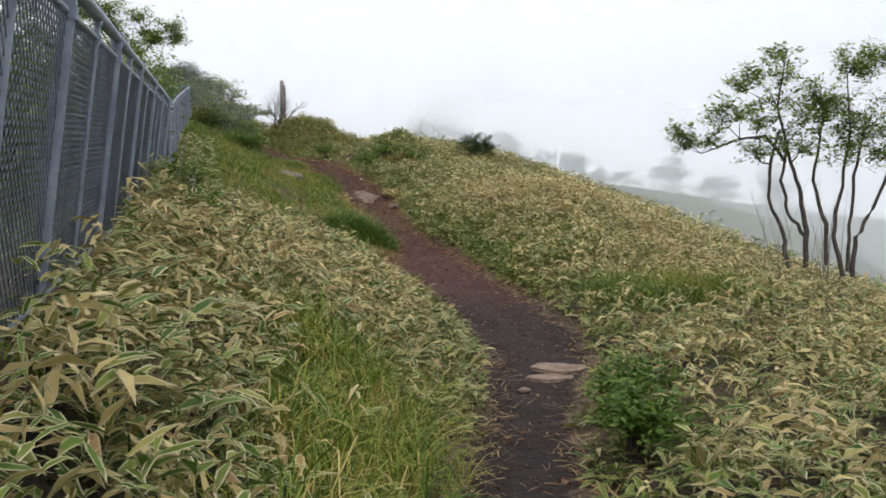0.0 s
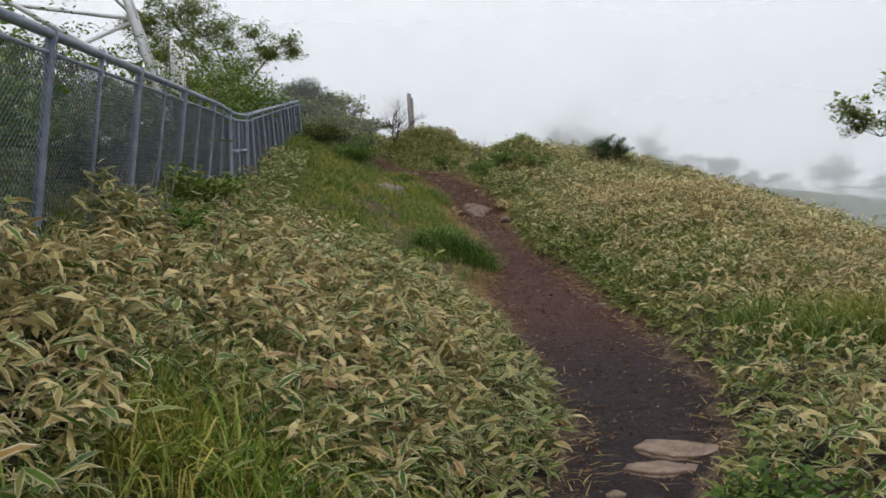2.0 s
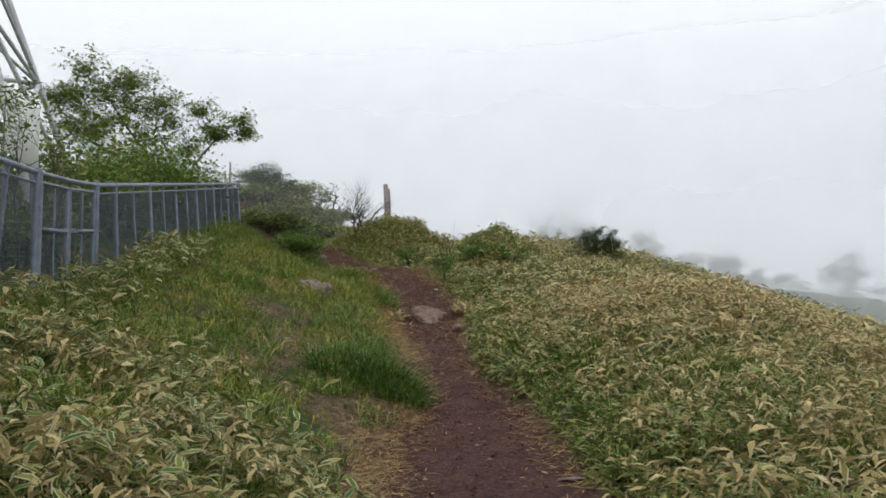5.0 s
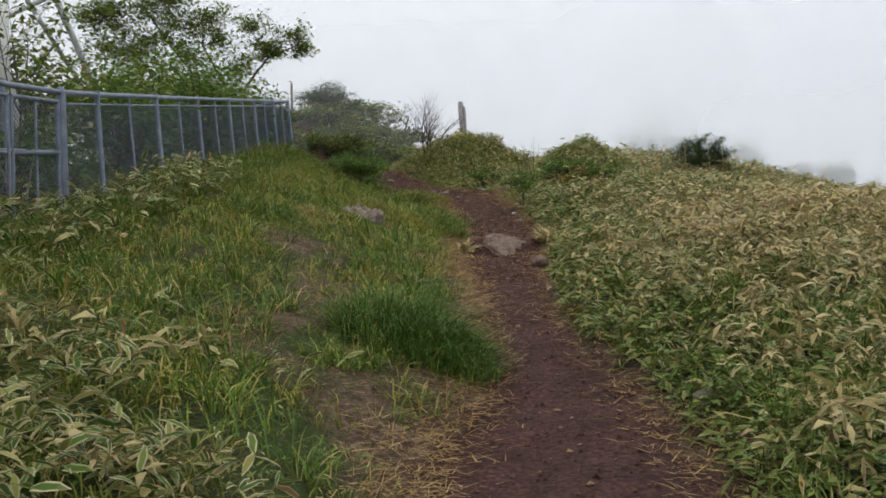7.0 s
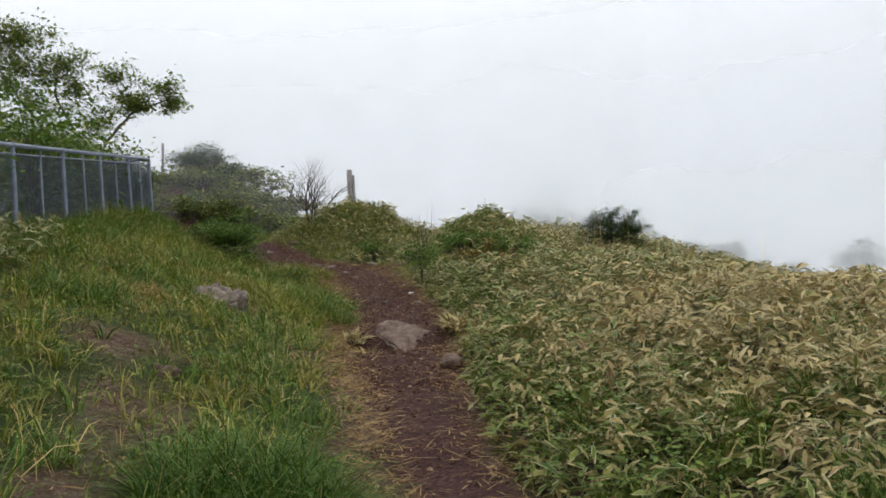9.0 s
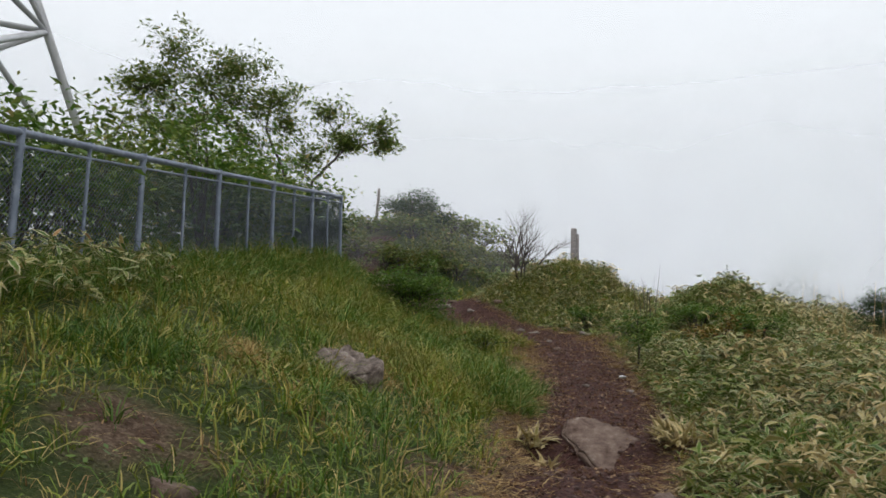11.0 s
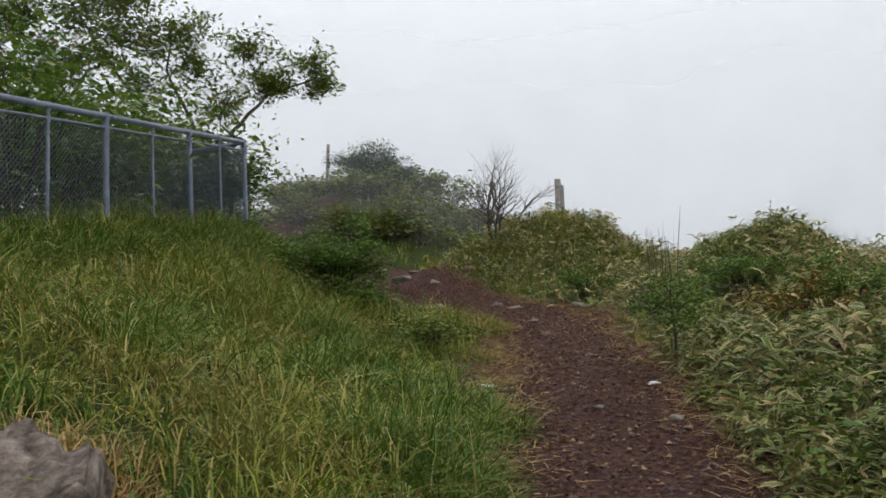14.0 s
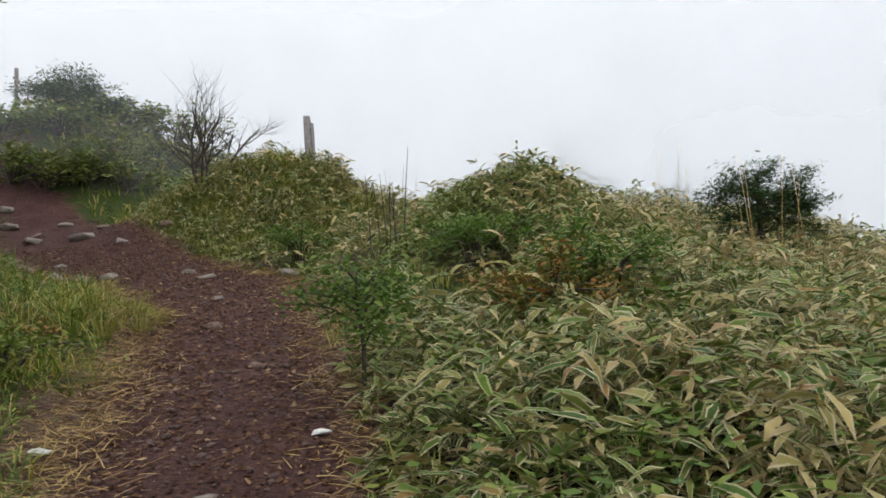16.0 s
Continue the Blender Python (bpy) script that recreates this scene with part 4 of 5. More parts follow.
def leaves_at(points, per, spread, size, r, wide=.45, flat=.6):
    n = len(points) * per
    g = r.normal(size=(n, 3)) * np.array([spread, spread, spread * flat])
    b = np.repeat(points, per, 0) + g
    L = size * (.6 + .8 * r.rand(n))
    return strips(b, r.rand(n) * 6.283, 1.2 * (r.rand(n) - .35), L, L * wide, .8 * r.rand(n), (.2, 1.0, .08), r, .9)


def tree(name, base, top, seed, label, leaf_mat, category="tree", stems=1, lean=(0, 0), radius=.05, depth=3, spread=.8, per=7, cloud=.16, size=.07, bark=None, group="", stem_gap=.25, clear=1, flat=.6, rise=.05, fan=.35):
    r = np.random.RandomState(seed)
    t = empty(name, base, label, category, group)
    tips = []
    for k in range(stems):
        a = 6.283 * k / stems + r.rand()
        many = stems > 1
        b = (base[0] + stem_gap * math.cos(a) * many, base[1] + stem_gap * math.sin(a) * many, base[2] - .08)
        ln = (lean[0] + fan * math.cos(a) * many, lean[1] + fan * math.sin(a) * many)
        lines, tp = grow(b, top - r.rand() * .15 * (top - base[2]), r, ln, radius * (.75 + .4 * r.rand()), depth, spread, clear, rise)
        tubes("trunk", lines, bark or BARK, t, 5)
        tips.append(tp)
    tips = np.concatenate(tips)
    if per:
        v, f, uv = leaves_at(tips, per, cloud, size, r, .45, flat)
        part("crown", raw_mesh("crown", v, f, leaf_mat, uv), leaf_mat, t)
    return t


def shrub(name, at, wide, tall, seed, label, mat, count=2500, size=.06, category="shrub", group="", leaf_wide=.45, bare=0.0, stems=14, skirt=False, loose=.11):
    """A leafy shrub: twigs that fan out from the base, and leaves in uneven clumps."""
    r = np.random.RandomState(seed)
    z0 = float(height(at[0], at[1]))
    t = empty(name, (at[0], at[1], z0), label, category, group)
    lines, tips = [], []
    for k in range(stems):
        a, out = r.rand() * 6.283, r.rand() ** .5
        e = np.array([at[0] + wide * out * math.cos(a), at[1] + wide * out * math.sin(a), z0 + tall * (.95 - .5 * out ** 2) * (.7 + .4 * r.rand())])
        m = np.array([at[0] + wide * out * .35 * math.cos(a), at[1] + wide * out * .35 * math.sin(a), z0 + tall * .45])
        lines.append([(at[0] + .04 * math.cos(a), at[1] + .04 * math.sin(a), z0 - .05, .014), (*m, .010), (*e, .003)])
        for s in ((.1, .45, .7, .9, 1.0) if bare == 0 else (.75, .9, 1.0)):
            tips.append(m + (e - m) * s + (r.rand(3) - .5) * .15 * tall)
        if skirt:
            tips.append(np.array([e[0], e[1], z0 + .25 * tall * r.rand()]))
            tips.append(np.array([(e[0] + m[0]) / 2, (e[1] + m[1]) / 2, z0 + .35 * tall * r.rand()]))
    tubes("stem", lines, BARK, t, 5)
    tips = np.array(tips)
    per = max(1, count // len(tips))
    v, f, uv = leaves_at(tips, per, loose * max(wide, tall), size, r, leaf_wide)
    low = height(v[:, 0], v[:, 1]) + .01
    v[:, 2] = np.maximum(v[:, 2], low)
    part("foliage", raw_mesh("foliage", v, f, mat, uv), mat, t)
    return t


def bough_tree(name, base, label, stems, lobes, depth, seed, leaf_mat, category="tree", group="", leaf=.06, per=9, flat=.5, twigs=8, wide=.45, bark=None, loose=.05, slim=1.0, full=1.0):
    """A tree of crooked stems; each lobe (x, z, reach) is a bough that forks into leafy twigs. depth gives y for an x."""
    r = np.random.RandomState(seed)
    t = empty(name, base, label, category, group)
    stems = [[(x, y, z, slim * k) for x, y, z, k in line] for line in stems]
    joints = np.array([p for line in stems for p in line[1:]])
    for line in stems:
        p = np.array(line, float)
        k = np.linspace(0, len(p) - 1, 4 * len(p) - 3)
        q = np.stack([np.interp(k, np.arange(len(p)), p[:, c]) for c in range(4)], -1)
        q[1:-1, :3] += .35 * q[1:-1, 3:4] * r.normal(size=(len(q) - 2, 3))
        tubes("trunk", [q], bark or BARK, t, 7)
    for x, z, reach in lobes:
        reach = reach * full
        c = np.array([x, depth(x) + .5 * reach * r.normal(), z])
        j = joints[np.argmin(np.linalg.norm(joints[:, :3] - c, axis=1) + .4 * np.maximum(0, joints[:, 2] - c[2]))]
        thick = max(.006, .55 * j[3])
        bend = (j[:3] + c) / 2 + .16 * reach * r.normal(size=3)
        lines = [[(*j[:3], thick), (*(.5 * j[:3] + .5 * bend), thick * .85), (*bend, thick * .7), (*c, thick * .4)]]
        tips = []
        for k in range(twigs):
            a, o = 6.283 * r.rand(), r.rand() ** .6
            e = c + reach * np.array([1.15 * o * math.cos(a), o * math.sin(a), flat * (2 * r.rand() - .75)])
            s = bend + (c - bend) * (.2 + .8 * r.rand())
            m = (s + e) / 2 + .1 * reach * r.normal(size=3)
            lines.append([(*s, thick * .35), (*m, thick * .25), (*e, thick * .12)])
            for u in (.35, .6, .8, .95):
                tips.append((1 - u) ** 2 * s + 2 * u * (1 - u) * m + u * u * e)
        bough = tubes("bough", lines, bark or BARK, t, 5)
        v, f, uv = leaves_at(np.array(tips), per, loose, leaf, r, wide, .6)
        part("foliage", raw_mesh("foliage", v, f, leaf_mat, uv), leaf_mat, bough)
    return t


def at_ground(x, y, sink=.0):
    return (x, y, float(height(x, y)) - sink)


def plant_trees():
    bough_tree("tree", at_ground(5.0, 12.5), "small multi-stemmed tree with sparse leathery leaves in bamboo grass",
        [
            [(5.00, 12.50, 1.16, 0.050), (5.03, 12.50, 1.69, 0.050), (4.96, 12.50, 2.20, 0.040), (4.82, 12.50, 2.63, 0.030), (4.64, 12.50, 3.41, 0.020), (4.78, 12.50, 4.19, 0.010)],
            [(4.75, 12.50, 1.18, 0.050), (4.72, 12.50, 1.58, 0.040), (4.51, 12.50, 2.15, 0.030), (4.53, 12.50, 2.63, 0.030), (4.67, 12.50, 3.10, 0.020)],
            [(5.02, 12.50, 1.61, 0.040), (4.78, 12.50, 1.93, 0.030), (4.68, 12.50, 2.40, 0.030), (4.79, 12.50, 2.94, 0.020)],
            [(4.73, 12.50, 2.67, 0.030), (4.48, 12.50, 3.02, 0.030), (4.12, 12.50, 2.98, 0.020), (3.58, 12.50, 2.78, 0.010)]],
        [(4.67, 2.98, 0.340), (5.02, 3.21, 0.320), (4.36, 3.22, 0.330), (4.56, 3.49, 0.300), (4.05, 3.30, 0.300), (4.64, 3.84, 0.250), (4.80, 4.15, 0.190), (4.13, 3.77, 0.150), (3.78, 3.34, 0.230), (3.73, 3.03, 0.210), (3.38, 2.89, 0.160), (3.27, 3.07, 0.110), (4.28, 2.78, 0.220), (4.83, 2.79, 0.290), (4.37, 3.92, 0.170)],
        lambda x: 12.5, 5, BROAD, group="trees by the slope", leaf=.055, per=8, flat=.65, twigs=13, loose=.045, slim=.75, full=1.4)
    bough_tree("tree", at_ground(5.5, 12.6), "small crooked tree with a dense green crown above dead twigs",
        [
            [(5.34, 12.60, 1.22, 0.040), (5.33, 12.60, 1.77, 0.040), (5.17, 12.60, 2.40, 0.030), (5.28, 12.60, 3.11, 0.020)],
            [(5.57, 12.60, 1.06, 0.050), (5.44, 12.60, 1.61, 0.040), (5.57, 12.60, 2.32, 0.030), (5.69, 12.60, 3.10, 0.020), (5.66, 12.60, 3.89, 0.010)],
            [(5.70, 12.60, 1.05, 0.050), (5.76, 12.60, 1.61, 0.040), (6.00, 12.60, 2.00, 0.030), (6.28, 12.60, 2.70, 0.030)],
            [(5.63, 12.60, 1.13, 0.040), (5.68, 12.60, 1.76, 0.030), (5.74, 12.60, 2.47, 0.030), (5.89, 12.60, 3.10, 0.020)]],
        [(5.26, 3.22, 0.330), (5.19, 3.54, 0.220), (5.66, 3.93, 0.300), (5.86, 3.97, 0.260), (6.14, 4.04, 0.250), (5.69, 3.22, 0.350), (5.97, 3.22, 0.370), (5.65, 2.87, 0.310), (6.01, 2.82, 0.370), (6.36, 3.17, 0.400), (6.44, 2.78, 0.360), (6.45, 3.72, 0.360), (5.42, 3.50, 0.210)],
        lambda x: 12.6, 8, BROAD, group="trees by the slope", leaf=.055, per=11, flat=.75, twigs=15, loose=.055, slim=.75, full=1.4)
    big = dict(group="trees behind the fence", flat=.4, rise=.0, clear=2, stem_gap=.4)
    bough_tree("tree", at_ground(-11.46, 32.36), "wind-swept broadleaf tree with layered foliage behind a fence",
        [
            [(-11.46, 32.36, 6.51, 0.090), (-11.89, 31.96, 8.01, 0.080), (-12.50, 31.22, 9.16, 0.050), (-13.02, 30.60, 10.31, 0.030)],
            [(-11.42, 32.41, 6.52, 0.090), (-11.55, 32.47, 8.13, 0.070), (-12.00, 32.02, 9.38, 0.040), (-12.02, 32.13, 10.32, 0.020)],
            [(-11.39, 32.47, 6.53, 0.090), (-11.19, 32.98, 8.32, 0.070), (-10.78, 33.61, 9.24, 0.050), (-10.16, 34.38, 9.75, 0.030)],
            [(-11.54, 32.24, 6.49, 0.080), (-12.28, 31.34, 7.93, 0.060), (-13.07, 30.09, 8.57, 0.040), (-13.59, 29.24, 9.39, 0.020)]],
        [(-13.12, 10.54, 0.640), (-12.70, 10.53, 0.650), (-13.20, 9.98, 0.550), (-12.86, 9.83, 0.730), (-13.63, 9.61, 0.540), (-13.35, 9.44, 0.620), (-13.44, 8.74, 0.570), (-13.02, 9.09, 0.640), (-12.45, 9.97, 0.740), (-12.15, 10.45, 0.610), (-12.15, 9.68, 0.740), (-11.72, 10.23, 0.620), (-11.27, 10.18, 0.530), (-11.60, 9.54, 0.680), (-11.04, 9.67, 0.580), (-10.68, 9.45, 0.500), (-12.52, 9.07, 0.760), (-10.18, 10.02, 0.450), (-10.06, 9.53, 0.390), (-11.95, 8.90, 0.690), (-11.25, 8.94, 0.570), (-12.99, 8.41, 0.660)],
        lambda x: 49.50 + 1.467 * x, 4, BROAD, group="trees behind the fence", leaf=.10, per=11, flat=.5, twigs=18, loose=.12, slim=.6, full=1.3)
    tree("tree", at_ground(-9.0, 17.0), 6.4, 21, "young leafy tree behind a fence and sign", YELLOWGREEN, stems=3, radius=.04, spread=1.0, per=12, cloud=.12, size=.08, fan=.3, **big)
    tree("tree", at_ground(-6.3, 12.4), 4.9, 22, "young leafy tree pressing against a fence", YELLOWGREEN, stems=3, radius=.035, spread=1.0, per=10, cloud=.11, size=.07, fan=.3, **big)
    tree("tree", at_ground(-5.75, 16.5), 5.9, 29, "thin sapling with sparse leaves in front of a notice board", YELLOWGREEN, stems=2, radius=.025, spread=.5, per=3, cloud=.06, size=.065, fan=.1, group="trees behind the fence", flat=.8, rise=.05, clear=3, stem_gap=.1)
    for i, y in enumerate((2.6, 4.2, 5.8, 7.4, 9.0, 10.6, 12.2, 13.8, 15.2, 16.9, 18.3, 19.7, 21.1, 22.5, 23.9, 25.3, 26.7, 28.0)):
        shrub("shrub", (float(fence_x(y)) - 1.25 - .45 * (i % 3), y), 1.1, .95 if 13 < y < 18.6 else 1.6 if 5 < y < 14 else 1.3 + .25 * (i % 4) + .5 * (y > 15), 40 + i, "dense green shrub pressed against a chain-link fence", (DARKLEAF, YELLOWGREEN, BROAD)[i % 3], 2200, .11, group="shrubs behind the fence", stems=22, skirt=True)
    for i, (x, y, h) in enumerate(((-10.5, 27, 2.0), (-11.5, 24.5, 2.2), (-10.5, 29.8, 2.9), (-12, 28, 2.6), (-10.6, 30.9, 2.6), (-11.8, 32.0, 3.2), (-12.6, 33.0, 3.2), (-10.2, 28.8, 2.2))):
        shrub("shrub", (x, y), 1.5, h, 110 + i, "tall green thicket inside a fenced enclosure", (YELLOWGREEN, BROAD, DARKLEAF)[i % 3], 3000, .12, group="shrubs behind the fence", stems=24, skirt=True)
    shrub("shrub", (-3.0, 10.3), .5, .55, 31, "light-green shrub growing out in front of a fence", YELLOWGREEN, 1500, .06, group="shrubs before the fence")
    shrub("shrub", (-3.35, 11.7), .45, .5, 32, "light-green shrub growing out in front of a fence", YELLOWGREEN, 1300, .06, group="shrubs before the fence")
    shrub("shrub", (-2.35, 8.6), .35, .35, 33, "low dark shrub with dead twigs before a fence", DARKLEAF, 800, .05, group="shrubs before the fence")
    shrub("shrub", (1.12, 5.35), .36, .42, 34, "dark-green broad-leaved shrub at the edge of the trail", DARKLEAF, 1500, .05, leaf_wide=.6, group="shrubs by the trail")
    shrub("shrub", (1.35, 6.6), .3, .4, 35, "dark-green broad-leaved shrub at the edge of the trail", DARKLEAF, 800, .05, leaf_wide=.6, group="shrubs by the trail")
    shrub("shrub", (-4.25, 26.0), .5, .28, 41, "low leafy shrub on a grassy hummock", YELLOWGREEN, 1700, .04, group="shrubs by the trail")
    shrub("shrub", (-4.75, 26.5), .5, .24, 43, "low rust-brown heath plant on a bare hummock", REDDISH, 1400, .035, group="shrubs by the trail")
    shrub("shrub", (-5.9, 27.3), .75, .95, 36, "dark rounded shrub below the end of a fence", DARKLEAF, 9000, .05, skirt=True, stems=30, loose=.09, group="shrubs by the trail")
    shrub("shrub", (-8.8, 29.4), .6, 1.45, 37, "dark conifer shrub behind the end of a fence", NEEDLE, 5200, .07, leaf_wide=.3, group="shrubs by the trail")
    shrub("shrub", (-1.2, 26.6), .5, .58, 38, "rust-tinged leafy shrub among bamboo grass", REDDISH, 1800, .045, group="shrubs by the trail")
    shrub("shrub", (-.85, 27.0), .5, .6, 39, "dark-green shrub on the flank of a mound", DARKLEAF, 2000, .045, group="shrubs by the trail")
    shrub("shrub", (-1.75, 28.5), .6, .55, 60, "dark-green shrub on the flank of a mound", DARKLEAF, 2200, .045, group="shrubs by the trail")
    shrub("shrub", (-4.0, 31.3), .5, .5, 61, "dark-green shrub at the foot of a mound", DARKLEAF, 1500, .045, group="shrubs by the trail")
    r = np.random.RandomState(77)
    for i in range(105):
        x, y = -17.5 + 10.5 * r.rand(), 36 + 8.7 * r.rand()
        if x > -6.6 - .3 * (y - 35) or y < 36.4 or (y < 37.4 and x > -8.4):
            continue
        shrub("shrub", (x, y), .8 + .4 * r.rand(), .42 + .25 * r.rand(), 200 + i, "low olive-green bush on a hump", (HUMP_LEAF, BROAD, HUMP_LEAF, HUMP_LEAF)[i % 4], 480, .12, group="bushes on the hump")
    bough_tree("pine", at_ground(-11.34, 39.3), "dark flat-topped mountain pine on a hump",
        [[(-11.34, 39.3, float(height(-11.34, 39.3)) - .1, .06), (-11.24, 39.3, 8.60, .05), (-11.34, 39.3, 9.37, .02)]],
        [(-11.33, 9.47, 0.600), (-11.82, 9.26, 0.430), (-10.82, 9.20, 0.530), (-10.42, 8.88, 0.360), (-11.34, 9.01, 0.640), (-10.73, 8.70, 0.450)],
        lambda x: 39.3, 71, NEEDLE, leaf=.08, per=22, flat=.45, twigs=16, wide=.26, loose=.10, full=1.25)
    bough_tree("shrub", at_ground(1.18, 31.6), "dark conifer shrub with layered boughs on the ridge",
        [[(1.18, 31.6, float(height(1.18, 31.6)) - .1, .04), (1.18, 31.6, 4.93, .03), (1.18, 31.6, 5.31, .012)]],
        [(1.11, 5.31, 0.310), (1.53, 5.21, 0.280), (0.81, 5.19, 0.270), (1.73, 5.02, 0.240), (1.18, 5.07, 0.400), (0.90, 4.93, 0.330), (1.50, 4.84, 0.350)],
        lambda x: 31.6, 72, NEEDLE, "shrub", "shrubs by the trail", leaf=.05, per=20, flat=.55, twigs=20, wide=.3, loose=.06, full=1.35)
    tree("tree", at_ground(-11.8, 50.7), 12.9, 12, "thin flat-crowned tree fading into mist", BROAD, radius=.10, spread=1.0, per=6, cloud=.2, size=.12, clear=3, flat=.35, rise=.02)
    tree("dead_bush", at_ground(-6.1, 33.9), 7.9, 13, "leafless bush of dark forked twigs on a mound", HUMP_LEAF, category="bush", stems=6, radius=.028, spread=.6, per=0, bark=BARK, stem_gap=.08, rise=.06, fan=.5)
    for i, (x, h, w) in enumerate(((-.3, 4.5, 1.9), (1.0, 3.0, 1.2), (4.3, 3.3, 1.1), (5.7, 2.0, 1.8), (8.3, 2.4, 1.0), (10.4, 1.4, 2.0), (14.5, 2.8, 1.5), (17.0, 1.7, 2.0), (20.8, 2.5, 1.3))):
        y = 56.8 + .3 * (i % 3)
        shrub("tree", (x, y), w, h, 80 + i, "grey-green tree dissolving in mist", MIST_LEAF, 2400, .17, "tree", group="misty trees", stems=17, skirt=True, loose=.085)


plant_trees()


def sapling():
    r = np.random.RandomState(6)
    x, y = -2.16, 25.75
    z = float(height(x, y))
    t = empty("sapling", (x, y, z), "small green sapling with a bare stem beside the trail", "sapling")
    twigs = []
    lines, tips = [[(x, y, z - .05, .014), (x + .01, y, z + .22, .012), (x - .02, y, z + .5, .008), (x - .01, y, z + .66, .003)]], []
    for k in range(11):
        a, h = r.rand() * 6.283, .24 + .34 * r.rand()
        L = .36 * (1.1 - .6 * (h - .24) / .34)
        e = (x + L * math.cos(a), y + L * math.sin(a), z + h + .08)
        twigs.append([(x, y, z + h - .04, .006), ((x + e[0]) / 2, (y + e[1]) / 2, z + h + .05, .004), (*e, .002)])
        tips += [np.array(e) * s + np.array((x, y, z + h)) * (1 - s) for s in (.4, .7, 1.0)]
    tubes("trunk", lines, BARK, t, 6)
    for tw in twigs:
        tubes("branch", [tw], BARK, t, 5)
    v, f, uv = leaves_at(np.array(tips), 40, .065, .036, r, .6, .6)
    part("crown", raw_mesh("crown", v, f, DARKLEAF, uv), DARKLEAF, t)


sapling()


def bare_stems(name, at, count, tall, spread, seed, label, mat=None, lean=.12, rad=.007):
    r = np.random.RandomState(seed)
    t = empty(name, at_ground(*at), label, "dead plant")
    for k in range(count):
        x, y = at[0] + spread * (r.rand() - .5), at[1] + spread * (r.rand() - .5)
        z = float(height(x, y)) - .03
        h = tall * (.6 + .5 * r.rand())
        dx, dy = lean * (r.rand() - .5) * 2, lean * (r.rand() - .5) * 2
        tubes("stem", [[(x, y, z, rad), (x + dx * h * .4, y + dy * h * .4, z + h * .5, rad * .8), (x + dx * h, y + dy * h, z + h, rad * .35)]], mat or BARK_GREY, t, 5)
    return t


bare_stems("dead_plant", (-2.72, 29.8), 7, .95, .32, 3, "upright dark dead stems on a grassy saddle", BARK)
bare_stems("dead_plant", (-3.6, 35.0), 6, .75, .9, 4, "thin dead stems on a mound", BARK_GREY, .1, .006)
bare_stems("dead_plant", (-4.6, 35.5), 6, .7, 1.2, 5, "thin dead stems on a mound", BARK_GREY, .1, .006)
for i, (x, y) in enumerate(((-.2, 28.6), (.5, 28.0), (.9, 28.7), (1.5, 27.6), (2.2, 28.2), (2.9, 27.0), (3.2, 26.2))):
    bare_stems("dry_grass_plant", (x, y), 3, 1.05, .5, 20 + i, "thin dry grass stalks standing above bamboo grass", STRAW, .1, .0035)
bare_stems("dead_bramble", (-2.3, 8.3), 5, .75, .5, 6, "leaning dead twigs in front of a fence", BARK_GREY, .35, .007)
bare_stems("dead_bramble", (-4.55, 15.3), 5, 1.0, .4, 7, "dead twigs hooked on a wire gate", BARK_GREY, .25, .008)
bare_stems("dead_bramble", (5.2, 12.4), 16, 1.5, 1.3, 8, "dead grey twigs under small trees", BARK_GREY, .3, .006)


# ---------------------------------------------------------------- steel tower and sign behind the fence
def lattice_tower():
    feet = [(-10.5, 26.1), (-7.7, 19.2), (-12.6, 14.6), (-15.4, 21.5)]
    cx, cy = -11.3, 20.3
    z0, zr, zt, apex = 5.0, 8.2, 10.9, 13.4
    t = empty("steel_tower", (cx, cy, float(height(cx, cy))), "pale weathered lattice steel tower behind a fence", "tower")

    def node_at(i, z):
        s = (z - z0) / 9.5
        return (feet[i][0] + (cx - feet[i][0]) * s, feet[i][1] + (cy - feet[i][1]) * s, z)

    for i in range(4):
        zg = float(height(*feet[i])) - .3
        bm = bmesh.new()
        bmesh.ops.create_cube(bm, size=.5)
        bmesh.ops.bevel(bm, geom=list(bm.edges), offset=.03, segments=1, affect="EDGES")
        bmesh.ops.translate(bm, vec=(*node_at(i, zg)[:2], zg + .3), verts=bm.verts)
        part("footing", bm, PALE_ROCK, t, "concrete footing")
        tubes("leg", [[(*node_at(i, zg + .3), .085), (*node_at(i, zr), .085), (*node_at(i, apex), .075)]], TOWER_PAINT, t, 4)
    for i in range(4):
        j = (i + 1) % 4
        tubes("ring_beam", [[(*node_at(i, zr), .05), (*node_at(j, zr), .05)]], TOWER_PAINT, t, 4)
        tubes("ring_beam", [[(*node_at(i, zt), .045), (*node_at(j, zt), .045)]], TOWER_PAINT, t, 4)
        for a, b in ((i, j), (j, i)):
            tubes("brace", [[(*node_at(a, z0 + .4), .05), (*node_at(b, zr), .05)]], TOWER_PAINT, t, 4)
            tubes("brace", [[(*node_at(a, zr), .04), (*node_at(b, zt), .04)]], TOWER_PAINT, t, 4)
            tubes("brace", [[(*node_at(a, zt), .035), (*node_at(b, apex), .035)]], TOWER_PAINT, t, 4)
    bm = bmesh.new()
    bmesh.ops.create_cone(bm, segments=8, radius1=.6, radius2=.5, depth=.3, cap_ends=True)
    bmesh.ops.translate(bm, vec=(cx + .5, cy, apex + .1), verts=bm.verts)
    part("cap_plate", bm, TOWER_PAINT, t)


lattice_tower()


